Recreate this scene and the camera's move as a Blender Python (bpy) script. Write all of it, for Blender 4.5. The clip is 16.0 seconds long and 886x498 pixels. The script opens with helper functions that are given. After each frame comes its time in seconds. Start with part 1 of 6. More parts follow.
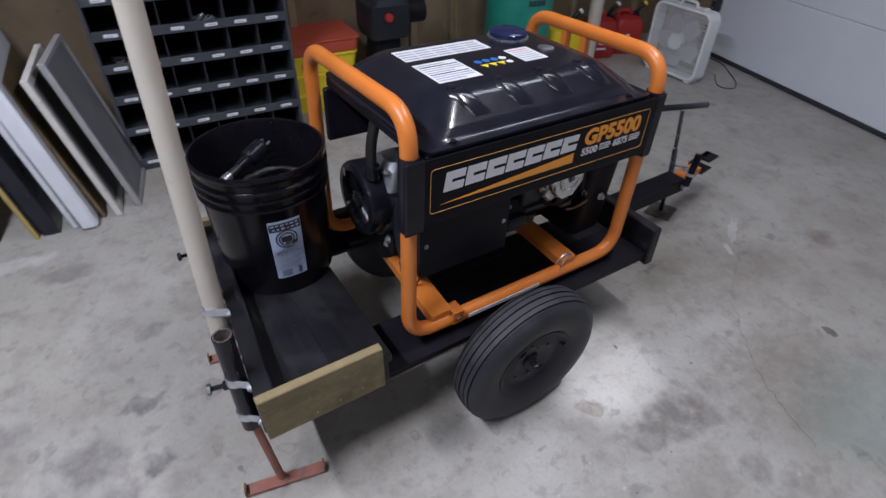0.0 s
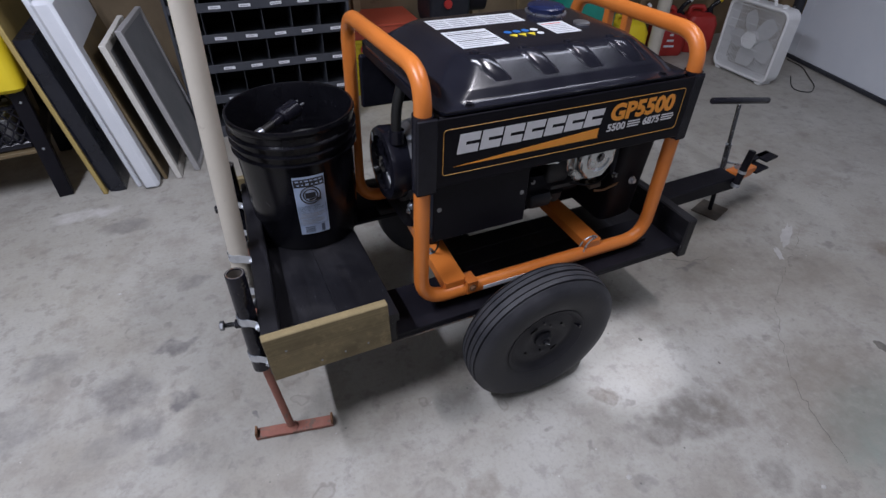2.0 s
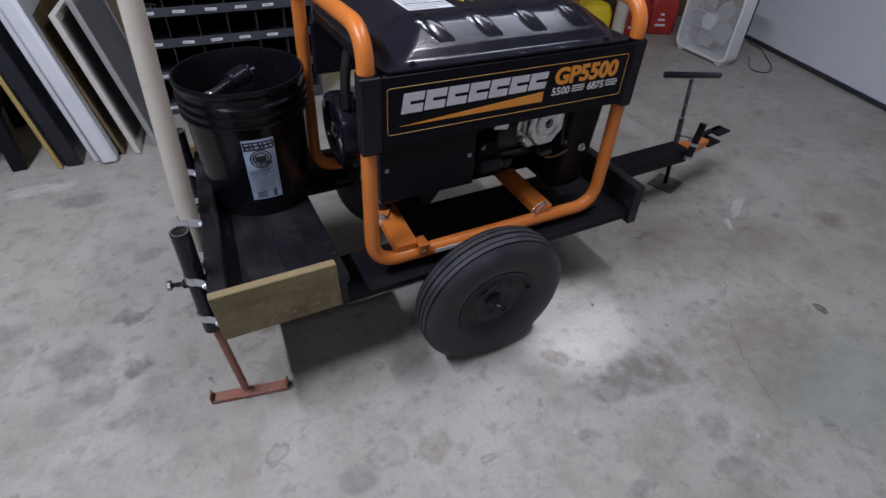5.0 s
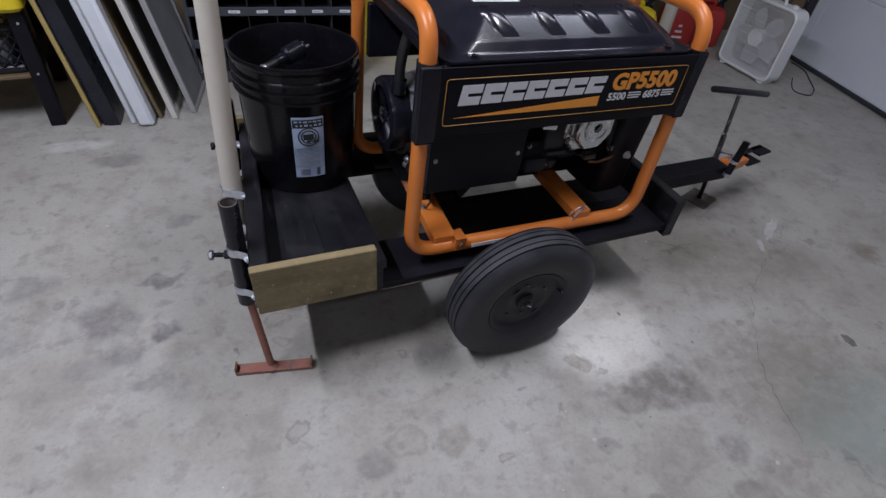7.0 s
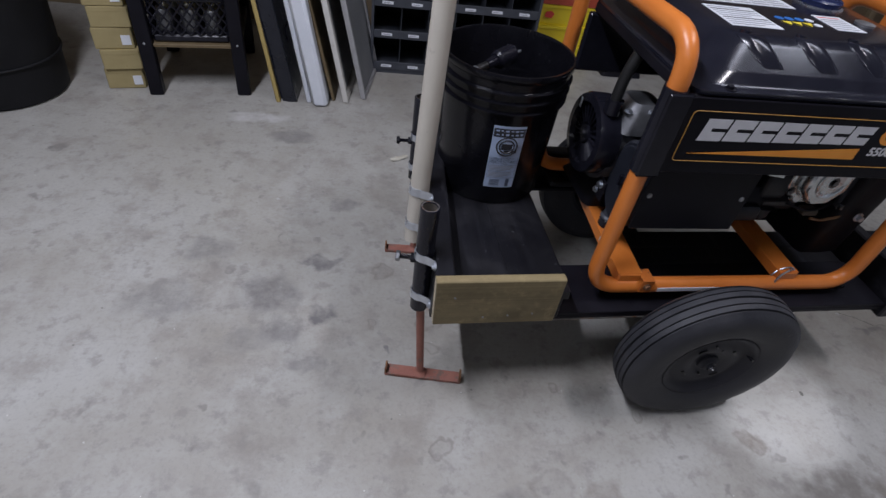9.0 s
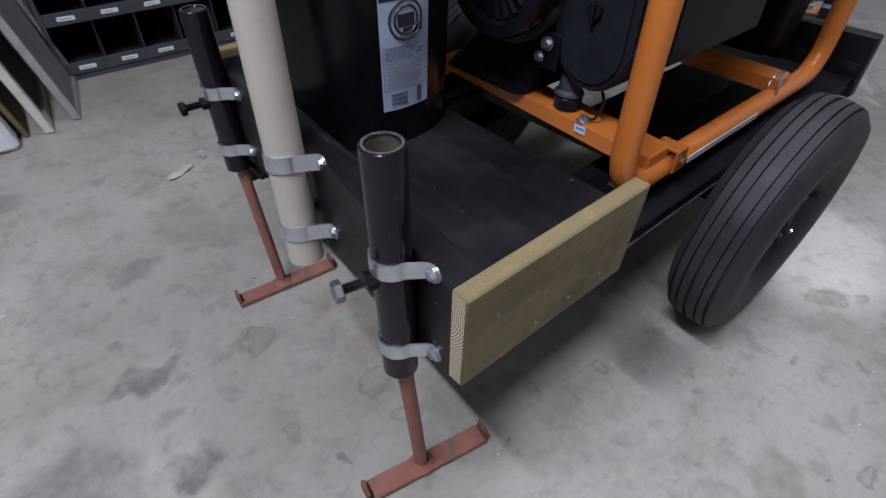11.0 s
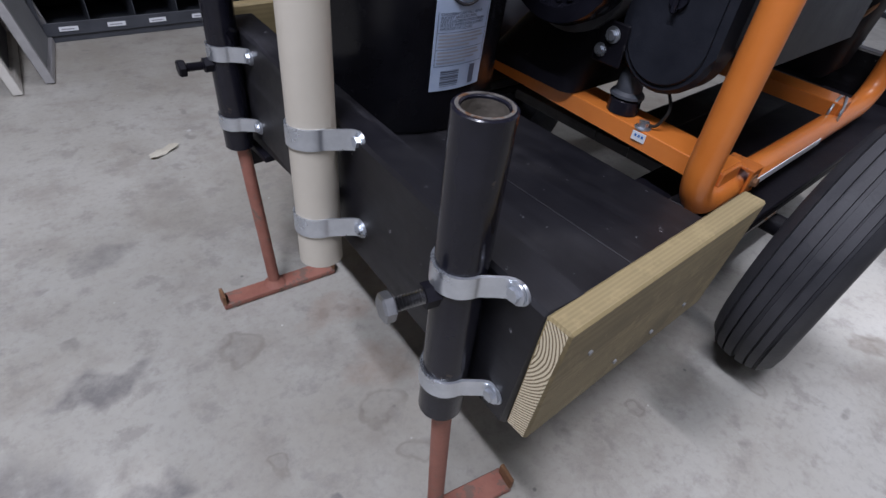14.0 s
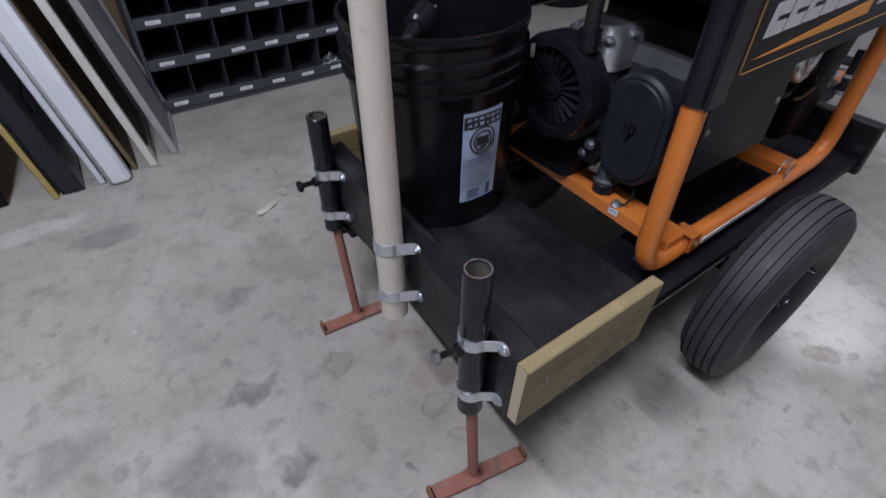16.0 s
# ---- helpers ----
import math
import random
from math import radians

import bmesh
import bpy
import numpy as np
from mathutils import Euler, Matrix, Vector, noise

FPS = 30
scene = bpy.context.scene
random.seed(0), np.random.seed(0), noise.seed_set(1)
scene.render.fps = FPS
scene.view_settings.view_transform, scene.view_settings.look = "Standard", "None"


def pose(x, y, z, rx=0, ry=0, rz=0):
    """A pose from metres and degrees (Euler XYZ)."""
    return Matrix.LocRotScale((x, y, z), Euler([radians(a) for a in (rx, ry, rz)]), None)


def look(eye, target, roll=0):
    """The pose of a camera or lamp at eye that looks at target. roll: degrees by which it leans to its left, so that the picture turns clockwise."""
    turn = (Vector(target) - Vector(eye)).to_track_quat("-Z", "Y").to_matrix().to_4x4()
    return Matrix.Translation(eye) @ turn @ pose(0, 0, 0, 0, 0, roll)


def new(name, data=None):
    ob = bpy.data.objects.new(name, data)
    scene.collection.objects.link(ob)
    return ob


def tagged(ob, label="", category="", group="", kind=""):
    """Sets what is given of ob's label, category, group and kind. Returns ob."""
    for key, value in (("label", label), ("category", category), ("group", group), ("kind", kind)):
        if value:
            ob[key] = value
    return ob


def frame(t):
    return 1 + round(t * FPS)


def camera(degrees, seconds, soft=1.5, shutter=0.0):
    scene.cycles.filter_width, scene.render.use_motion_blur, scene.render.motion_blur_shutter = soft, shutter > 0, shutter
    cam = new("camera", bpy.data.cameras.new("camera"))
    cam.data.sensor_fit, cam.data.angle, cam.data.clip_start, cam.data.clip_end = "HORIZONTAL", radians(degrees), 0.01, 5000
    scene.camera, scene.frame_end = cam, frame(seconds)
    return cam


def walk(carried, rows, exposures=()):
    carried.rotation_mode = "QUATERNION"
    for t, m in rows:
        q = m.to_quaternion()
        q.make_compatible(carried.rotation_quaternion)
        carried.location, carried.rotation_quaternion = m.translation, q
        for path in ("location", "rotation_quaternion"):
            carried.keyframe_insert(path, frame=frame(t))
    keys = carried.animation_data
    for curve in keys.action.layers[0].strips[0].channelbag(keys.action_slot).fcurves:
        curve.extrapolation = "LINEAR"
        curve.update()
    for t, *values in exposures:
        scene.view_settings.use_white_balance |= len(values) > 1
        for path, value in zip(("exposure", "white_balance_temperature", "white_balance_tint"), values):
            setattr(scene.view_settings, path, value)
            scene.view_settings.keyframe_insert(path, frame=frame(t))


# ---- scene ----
# ---------------------------------------------------------------- camera
cam = camera(79.0, 16.0, soft=1.45, shutter=0.25)
ROWS = [
    (0.0, -0.0196, -0.6713, 1.2308, 51.567, -1.252, -28.711),
    (0.5, 0.0747, -0.7886, 1.2341, 51.188, -5.382, -18.392),
    (1.0, 0.1629, -0.8671, 1.2156, 51.844, -1.826, -22.302),
    (1.5, 0.0920, -0.7905, 1.2034, 52.581, 0.264, -23.542),
    (2.0, 0.0483, -0.7679, 1.1809, 51.546, -0.758, -20.870),
    (2.5, 0.0882, -0.7949, 1.1858, 51.672, -1.825, -21.761),
    (3.0, 0.1079, -0.8232, 1.1780, 52.076, 0.326, -24.573),
    (3.5, 0.1142, -0.8353, 1.1726, 51.899, -0.909, -24.109),
    (4.0, 0.1032, -0.8390, 1.1600, 51.103, -2.670, -22.756),
    (4.5, 0.1068, -0.8468, 1.1627, 51.015, -1.938, -23.747),
    (5.0, 0.0889, -0.8449, 1.1493, 50.446, -1.854, -22.880),
    (5.2, 0.0690, -0.8316, 1.1483, 50.247, -3.244, -21.048),
    (7.5, 0.0235, -0.8105, 1.1440, 49.219, -5.501, -18.559),
    (8.0, 0.0161, -0.8036, 1.1412, 49.448, -5.448, -17.890),
    (8.5, -0.0077, -0.7779, 1.1426, 48.761, -6.555, -12.819),
    (9.0, -0.1345, -0.6912, 1.1074, 47.986, -6.416, -4.117),
    (9.3, -0.1889, -0.6548, 1.0943, 51.904, -6.007, -6.922),
    (9.5, -0.3097, -0.5711, 1.0289, 49.879, -7.299, -14.188),
    (9.7, -0.3305, -0.5966, 1.0166, 51.193, -1.372, -19.598),
    (10.0, -0.3404, -0.4641, 0.9466, 48.056, -2.543, -25.945),
    (10.2, -0.2940, -0.4037, 0.8913, 47.472, 0.572, -30.092),
    (12.3, -0.1806, -0.0862, 0.6169, 50.940, -5.445, -41.669),
    (12.5, -0.1884, -0.0861, 0.6200, 50.833, -5.370, -40.513),
    (13.0, -0.2002, -0.1007, 0.6315, 50.957, -5.614, -38.575),
    (13.5, -0.2061, -0.1134, 0.6324, 50.474, -5.140, -37.692),
    (14.0, -0.2156, -0.1238, 0.6427, 49.921, -5.272, -36.118),
    (14.5, -0.2419, -0.1420, 0.6401, 48.106, -5.205, -33.927),
    (15.0, -0.2702, -0.1635, 0.6703, 46.492, -5.017, -31.500),
    (15.5, -0.2750, -0.2082, 0.7825, 45.766, -3.276, -29.550),
    (16.0, -0.3020, -0.2691, 0.9253, 48.741, -0.206, -33.036),
]
EXPOSURE = 0.27
STOPS = [(0.0, 0.33), (0.6, 0.33), (1.2, 0.25), (4.0, 0.24), (5.0, 0.12), (7.5, 0.09), (9.0, -0.02), (10.0, 0.0), (12.5, 0.50), (14.0, 0.46), (15.0, 0.27), (16.0, 0.19)]
walk(cam, [(t, pose(x, y, z, rx, ry, rz)) for t, x, y, z, rx, ry, rz in ROWS], [(t, EXPOSURE + e) for t, e in STOPS])

# ---------------------------------------------------------------- light
world = bpy.data.worlds.new("world")
scene.world = world
world.use_nodes = True
world.node_tree.nodes["Background"].inputs[0].default_value = (0.55, 0.62, 0.75, 1)
world.node_tree.nodes["Background"].inputs[1].default_value = 0.15


def lamp(name, kind, eye, target, energy, color, size=0.1, spot=40, blend=0.6):
    data = bpy.data.lights.new(name, kind)
    data.energy, data.color = energy, color
    if kind == "AREA":
        data.shape, data.size, data.size_y = "RECTANGLE", size[0], size[1]
    else:
        data.shadow_soft_size = size
    if kind == "SPOT":
        data.spot_size, data.spot_blend = radians(spot), blend
    ob = new(name, data)
    ob.matrix_world = pose(*eye) if kind == "AREA" else look(eye, target)
    return ob


COOL = (0.83, 0.855, 1.0)
lamp("ceiling_tube_west", "AREA", (-0.89, -0.15, 2.42), (-0.89, -0.15, 0), 49, (0.81, 0.838, 0.99), (0.06, 1.2))
lamp("ceiling_tube_east", "AREA", (1.10, -0.12, 2.42), (1.10, -0.12, 0), 13, (0.88, 0.86, 0.94), (0.06, 0.5))
lamp("ceiling_fixture_far", "AREA", (1.68, 0.49, 2.42), (1.68, 0.49, 0), 7, (0.80, 0.84, 1.0), (1.15, 0.24))
# Added fill from behind the camera for the front faces, no known lamp.
lamp("front_fill", "AREA", (-0.5, -1.9, 2.4), (-0.5, -1.9, 0), 6, COOL, (1.2, 0.12))
# Added narrow spot that makes the bright floor patch beside the wheel, no known lamp.
lamp("floor_patch_spot", "SPOT", (1.15, -0.45, 2.42), (0.875, -0.01, 0), 155, COOL, 0.02, 10.0, 1.0)

# ---------------------------------------------------------------- mesh helpers


def thing(name, m=None, label="", category="", group="", kind=""):
    ob = new(name)
    ob.empty_display_size = 0.05
    if m is not None:
        ob.matrix_world = m
    return tagged(ob, label, category, group, kind)


def finish(name, bm, material, smooth=35):
    me = bpy.data.meshes.new(name)
    bmesh.ops.recalc_face_normals(bm, faces=bm.faces[:])
    bm.to_mesh(me)
    bm.free()
    me.materials.append(material)
    if smooth:
        me.polygons.foreach_set("use_smooth", [True] * len(me.polygons))
        me.set_sharp_from_angle(angle=radians(smooth))
    return me


def part(name, bm, material, parent, label="", m=None, smooth=35):
    ob = new(name, finish(name, bm, material, smooth))
    ob.parent = parent
    if m is not None:
        ob.matrix_basis = m
    return tagged(ob, label)


def solid(name, bm, material, label, category, m=None, group="", kind="", smooth=35):
    ob = new(name, finish(name, bm, material, smooth))
    if m is not None:
        ob.matrix_world = m
    return tagged(ob, label, category, group, kind)


def box(x0, x1, y0, y1, z0, z1, bevel=0.002, seg=1, bm=None):
    tmp = bmesh.new()
    bmesh.ops.create_cube(tmp, size=1)
    for v in tmp.verts:
        v.co = Vector(((x0 + x1) / 2 + v.co.x * (x1 - x0), (y0 + y1) / 2 + v.co.y * (y1 - y0), (z0 + z1) / 2 + v.co.z * (z1 - z0)))
    if bevel:
        bmesh.ops.bevel(tmp, geom=tmp.edges[:], offset=bevel, segments=seg, affect="EDGES", profile=0.5)
    return merge(bm, tmp)


def merge(bm, tmp):
    if bm is None:
        return tmp
    me = bpy.data.meshes.new("tmp")
    tmp.to_mesh(me)
    tmp.free()
    bm.from_mesh(me)
    bpy.data.meshes.remove(me)
    return bm


def moved(bm, m):
    bmesh.ops.transform(bm, matrix=m, verts=bm.verts[:])
    return bm


def ring_frame(d):
    d = d.normalized()
    u = d.orthogonal().normalized()
    return u, d.cross(u)


def tube(points, r, seg=14, closed=False, bm=None, caps=True, flat=1.0):
    """A round bar along the points; r may be one radius or one for each point."""
    tmp = bmesh.new()
    pts = [Vector(p) for p in points]
    n = len(pts)
    rad = r if isinstance(r, (list, tuple)) else [r] * n
    prev, rings = None, []
    for i, p in enumerate(pts):
        a = pts[(i - 1) % n] if closed or i else pts[0]
        b = pts[(i + 1) % n] if closed or i < n - 1 else pts[-1]
        d = (b - a).normalized()
        if prev is None:
            u, w = ring_frame(d)
        else:
            u = (prev - d * prev.dot(d)).normalized()
            w = d.cross(u)
        prev = u
        rings.append([tmp.verts.new(p + (u * math.cos(t) + w * math.sin(t) * flat) * rad[i]) for t in [2 * math.pi * k / seg for k in range(seg)]])
    for i in range(n if closed else n - 1):
        a, b = rings[i], rings[(i + 1) % n]
        shift = 0
        if closed and i == n - 1:
            shift = min(range(seg), key=lambda s: (a[0].co - b[s].co).length)
        for k in range(seg):
            tmp.faces.new((a[k], a[(k + 1) % seg], b[(k + 1 + shift) % seg], b[(k + shift) % seg]))
    if caps and not closed:
        tmp.faces.new(rings[0][::-1])
        tmp.faces.new(rings[-1])
    return merge(bm, tmp)


def rounded(points, radius, closed=False, n=7):
    """The points of a path with its corners rounded."""
    pts = [Vector(p) for p in points]
    out = []
    for i, p in enumerate(pts):
        if not closed and i in (0, len(pts) - 1):
            out.append(p)
            continue
        a, b = pts[i - 1], pts[(i + 1) % len(pts)]
        r = min(radius, (a - p).length * 0.49, (b - p).length * 0.49)
        s, e = p + (a - p).normalized() * r, p + (b - p).normalized() * r
        for k in range(n + 1):
            t = k / n
            out.append(s * (1 - t) ** 2 + p * 2 * t * (1 - t) + e * t * t)
    return out


def rod(a, b, r, seg=16, bm=None, r2=None):
    return tube([a, b], [r, r if r2 is None else r2], seg, bm=bm)


def lathe(profile, seg=48, bm=None, m=None, close=False):
    """Turns (radius, height) pairs round z."""
    tmp = bmesh.new()
    rings = []
    for r, z in profile:
        rings.append([tmp.verts.new((r * math.cos(2 * math.pi * k / seg), r * math.sin(2 * math.pi * k / seg), z)) for k in range(seg)] if r > 1e-5 else [tmp.verts.new((0, 0, z))])
    pairs = list(zip(rings, rings[1:])) + ([(rings[-1], rings[0])] if close else [])
    for a, b in pairs:
        for k in range(seg):
            q = [a[k % len(a)], a[(k + 1) % len(a)], b[(k + 1) % len(b)], b[k % len(b)]]
            q = list(dict.fromkeys(q))
            if len(q) > 2:
                tmp.faces.new(q)
    if m is not None:
        moved(tmp, m)
    return merge(bm, tmp)


def prism(outline, depth, bm=None, m=None, bevel=0.0):
    """A flat outline (x, z) with depth along y."""
    tmp = bmesh.new()
    a = [tmp.verts.new((x, 0, z)) for x, z in outline]
    b = [tmp.verts.new((x, depth, z)) for x, z in outline]
    n = len(a)
    tmp.faces.new(a)
    tmp.faces.new(b[::-1])
    for k in range(n):
        tmp.faces.new((a[k], a[(k + 1) % n], b[(k + 1) % n], b[k]))
    if bevel:
        bmesh.ops.bevel(tmp, geom=tmp.edges[:], offset=bevel, segments=1, affect="EDGES")
    if m is not None:
        moved(tmp, m)
    return merge(bm, tmp)


def hexbolt(at, direction, r=0.006, h=0.005, bm=None, washer=True):
    d = Vector(direction).normalized()
    at = Vector(at)
    bm = tube([at, at + d * h], r, 6, bm=bm)
    if washer:
        tube([at - d * 0.0005, at + d * 0.0012], r * 1.6, 16, bm=bm)
    return bm


def writing(text, size, thick=0.0004, bold=0.0, shear=0.0):
    """Letters as a bmesh, in the x-z plane, facing -y, from the origin to the right."""
    cu = bpy.data.curves.new("letters", "FONT")
    cu.body, cu.size, cu.extrude, cu.offset, cu.shear = text, size, thick, bold, shear
    cu.resolution_u = 3
    ob = new("letters", cu)
    me = bpy.data.meshes.new_from_object(ob.evaluated_get(bpy.context.evaluated_depsgraph_get()))
    bm = bmesh.new()
    bm.from_mesh(me)
    bpy.data.objects.remove(ob)
    bpy.data.curves.remove(cu)
    bpy.data.meshes.remove(me)
    return moved(bm, pose(0, 0, 0, 90, 0, 0))


# ---------------------------------------------------------------- materials


def nodes_of(name):
    m = bpy.data.materials.new(name)
    m.use_nodes = True
    nt = m.node_tree
    return m, nt, nt.nodes["Principled BSDF"]


def add(nt, kind, **kw):
    n = nt.nodes.new(kind)
    for k, v in kw.items():
        if k in n.inputs:
            n.inputs[k].default_value = v
    return n


def ramp(nt, src, stops):
    r = nt.nodes.new("ShaderNodeValToRGB")
    while len(r.color_ramp.elements) < len(stops):
        r.color_ramp.elements.new(0.5)
    for e, (p, c) in zip(r.color_ramp.elements, stops):
        e.position = p
        e.color = (*c, 1) if len(c) == 3 else c
    nt.links.new(src, r.inputs[0])
    return r.outputs[0]


def grey(v):
    return (v, v, v)


def mix(nt, fac, a, b, blend="MIX"):
    n = nt.nodes.new("ShaderNodeMix")
    n.data_type, n.blend_type = "RGBA", blend
    for src, i in ((fac, 0), (a, 6), (b, 7)):
        if hasattr(src, "links"):
            nt.links.new(src, n.inputs[i])
        else:
            n.inputs[i].default_value = src if i == 0 else (*src, 1)
    return n.outputs[2]


def surface(name, dark, light, scale=8, rough=(0.4, 0.6), metal=0.0, bump=0.1, bump_scale=150, spots=None, coat=0.0, spec=0.5):
    """A general surface: two tones mixed at two scales, uneven gloss, fine relief, and specks or scuffs."""
    m, nt, b = nodes_of(name)
    tc = add(nt, "ShaderNodeTexCoord").outputs["Object"]
    big = add(nt, "ShaderNodeTexNoise", Scale=scale, Detail=8, Roughness=0.65)
    fine = add(nt, "ShaderNodeTexNoise", Scale=bump_scale, Detail=4)
    for n in (big, fine):
        nt.links.new(tc, n.inputs["Vector"])
    col = ramp(nt, big.outputs["Fac"], [(0.3, dark), (0.7, light)])
    if spots:
        sp = add(nt, "ShaderNodeTexNoise", Scale=spots[1], Detail=6, Roughness=0.7)
        nt.links.new(tc, sp.inputs["Vector"])
        col = mix(nt, ramp(nt, sp.outputs["Fac"], [(spots[2], grey(0)), (min(spots[2] + 0.06, 1), grey(1))]), col, spots[0])
    nt.links.new(col, b.inputs["Base Color"])
    rr = ramp(nt, big.outputs["Fac"], [(0.3, grey(rough[0])), (0.7, grey(rough[1]))])
    nt.links.new(rr, b.inputs["Roughness"])
    b.inputs["Metallic"].default_value = metal
    b.inputs["Coat Weight"].default_value = coat
    b.inputs["Specular IOR Level"].default_value = spec
    if bump:
        bp = add(nt, "ShaderNodeBump", Strength=bump, Distance=0.002)
        nt.links.new(fine.outputs["Fac"], bp.inputs["Height"])
        nt.links.new(bp.outputs[0], b.inputs["Normal"])
    return m


def wood(name, dark, light, end_dark, end_light, centre, rings=45, rough=0.65):
    """Sawn timber along x: growth rings on its ends, soft grain and stains on its faces."""
    m, nt, b = nodes_of(name)
    tc = add(nt, "ShaderNodeTexCoord").outputs["Object"]
    mp = add(nt, "ShaderNodeMapping", Location=centre)
    nt.links.new(tc, mp.inputs[0])
    st = add(nt, "ShaderNodeMapping", Scale=(0.06, 1, 1))
    nt.links.new(mp.outputs[0], st.inputs[0])
    w = add(nt, "ShaderNodeTexWave", Scale=rings, Distortion=2.2, Detail=3)
    w.inputs["Detail Scale"].default_value = 0.6
    w.wave_type, w.rings_direction = "RINGS", "X"
    nt.links.new(st.outputs[0], w.inputs["Vector"])
    n = add(nt, "ShaderNodeTexNoise", Scale=26, Detail=9)
    nt.links.new(st.outputs[0], n.inputs["Vector"])
    big = add(nt, "ShaderNodeTexNoise", Scale=11, Detail=6)
    nt.links.new(tc, big.inputs["Vector"])
    face = ramp(nt, n.outputs["Fac"], [(0.3, dark), (0.7, light)])
    face = mix(nt, 0.2, face, ramp(nt, w.outputs["Fac"], [(0.2, light), (0.8, dark)]))
    face = mix(nt, ramp(nt, big.outputs["Fac"], [(0.5, grey(0)), (0.7, grey(0.5))]), face, tuple(0.6 * v for v in dark))
    worn = add(nt, "ShaderNodeTexNoise", Scale=38, Detail=7, Roughness=0.7)
    nt.links.new(tc, worn.inputs["Vector"])
    face = mix(nt, ramp(nt, worn.outputs["Fac"], [(0.52, grey(0)), (0.68, grey(0.55))]), face, tuple(min(1, 1.25 * v) for v in light))
    face = mix(nt, ramp(nt, worn.outputs["Color"], [(0.56, grey(0)), (0.66, grey(0.4))]), face, tuple(0.55 * v for v in dark))
    end = ramp(nt, w.outputs["Fac"], [(0.45, end_light), (0.8, end_dark)])
    nz = add(nt, "ShaderNodeSeparateXYZ")
    nt.links.new(tc.node.outputs["Normal"], nz.inputs[0])
    ab = nt.nodes.new("ShaderNodeMath")
    ab.operation = "ABSOLUTE"
    nt.links.new(nz.outputs[0], ab.inputs[0])
    c = mix(nt, ramp(nt, ab.outputs[0], [(0.75, grey(0)), (0.85, grey(1))]), face, end)
    nt.links.new(c, b.inputs["Base Color"])
    b.inputs["Roughness"].default_value = rough
    bp = add(nt, "ShaderNodeBump", Strength=0.25, Distance=0.001)
    nt.links.new(n.outputs["Fac"], bp.inputs["Height"])
    nt.links.new(bp.outputs[0], b.inputs["Normal"])
    return m


OILY, BROWN, GREEN, PALE, RUSTY = (0.17, 0.163, 0.16), (0.20, 0.172, 0.14), (0.26, 0.31, 0.28), (0.55, 0.54, 0.53), (0.24, 0.15, 0.10)
DRAB = (0.20, 0.186, 0.168)
STAINS = [
    (0.975, -0.24, 0.125, 0.085, DRAB, 1.0), (0.86, -0.245, 0.09, 0.055, DRAB, 0.8), (1.022, -0.44, 0.06, 0.045, DRAB, 0.55), (1.00, -0.55, 0.06, 0.05, DRAB, 0.5), (1.357, 0.235, 0.07, 0.014, OILY, 0.8), (1.433, -0.329, 0.022, 0.02, OILY, 0.7), (1.298, -0.545, 0.026, 0.024, OILY, 0.7),
    (1.44, -0.46, 0.26, 0.20, GREEN, 0.6), (2.09, 0.074, 0.07, 0.06, BROWN, 0.7), (0.777, -0.108, 0.04, 0.032, BROWN, 0.6),
    (1.32, -0.28, 0.40, 0.22, BROWN, 0.38), (1.55, 0.12, 0.35, 0.2, BROWN, 0.35), (0.373, -0.236, 0.05, 0.04, BROWN, 0.5),
    (0.045, 0.29, 0.06, 0.045, RUSTY, 0.3), (0.045, 0.42, 0.06, 0.04, RUSTY, 0.28), (0.18, -0.243, 0.05, 0.04, OILY, 0.45)]
CLOUDS = [
    (-0.41, 0.33, 0.10, 0.085, OILY, 0.6), (-0.61, 0.497, 0.085, 0.06, OILY, 0.45), (-0.29, 0.46, 0.075, 0.03, OILY, 0.7),
    (-0.268, 0.265, 0.035, 0.032, OILY, 0.85), (-0.29, 0.105, 0.05, 0.03, OILY, 0.45), (-0.36, 0.21, 0.06, 0.05, OILY, 0.5),
    (-0.23, 0.73, 0.055, 0.04, OILY, 0.5), (-0.68, 0.30, 0.12, 0.08, OILY, 0.4), (-0.44, 0.17, 0.08, 0.05, OILY, 0.35),
    (-0.60, 1.27, 0.15, 0.05, PALE, 0.6), (-0.45, 1.14, 0.09, 0.05, OILY, 0.5), (-0.09, 0.155, 0.012, 0.011, OILY, 0.8)]
RINGS = [(-0.108, 0.423, 0.028, 0.6), (0.014, 0.227, 0.028, 0.7), (0.014, 0.159, 0.024, 0.7), (0.328, 0.035, 0.018, 0.75), (-0.132, 0.232, 0.014, 0.6), (0.022, -0.117, 0.026, 0.7), (0.474, -0.299, 0.017, 0.7), (0.509, -0.05, 0.022, 0.5), (0.259, -0.206, 0.045, 0.5), (0.777, -0.108, 0.03, 0.6), (1.285, -0.56, 0.02, 0.6)]


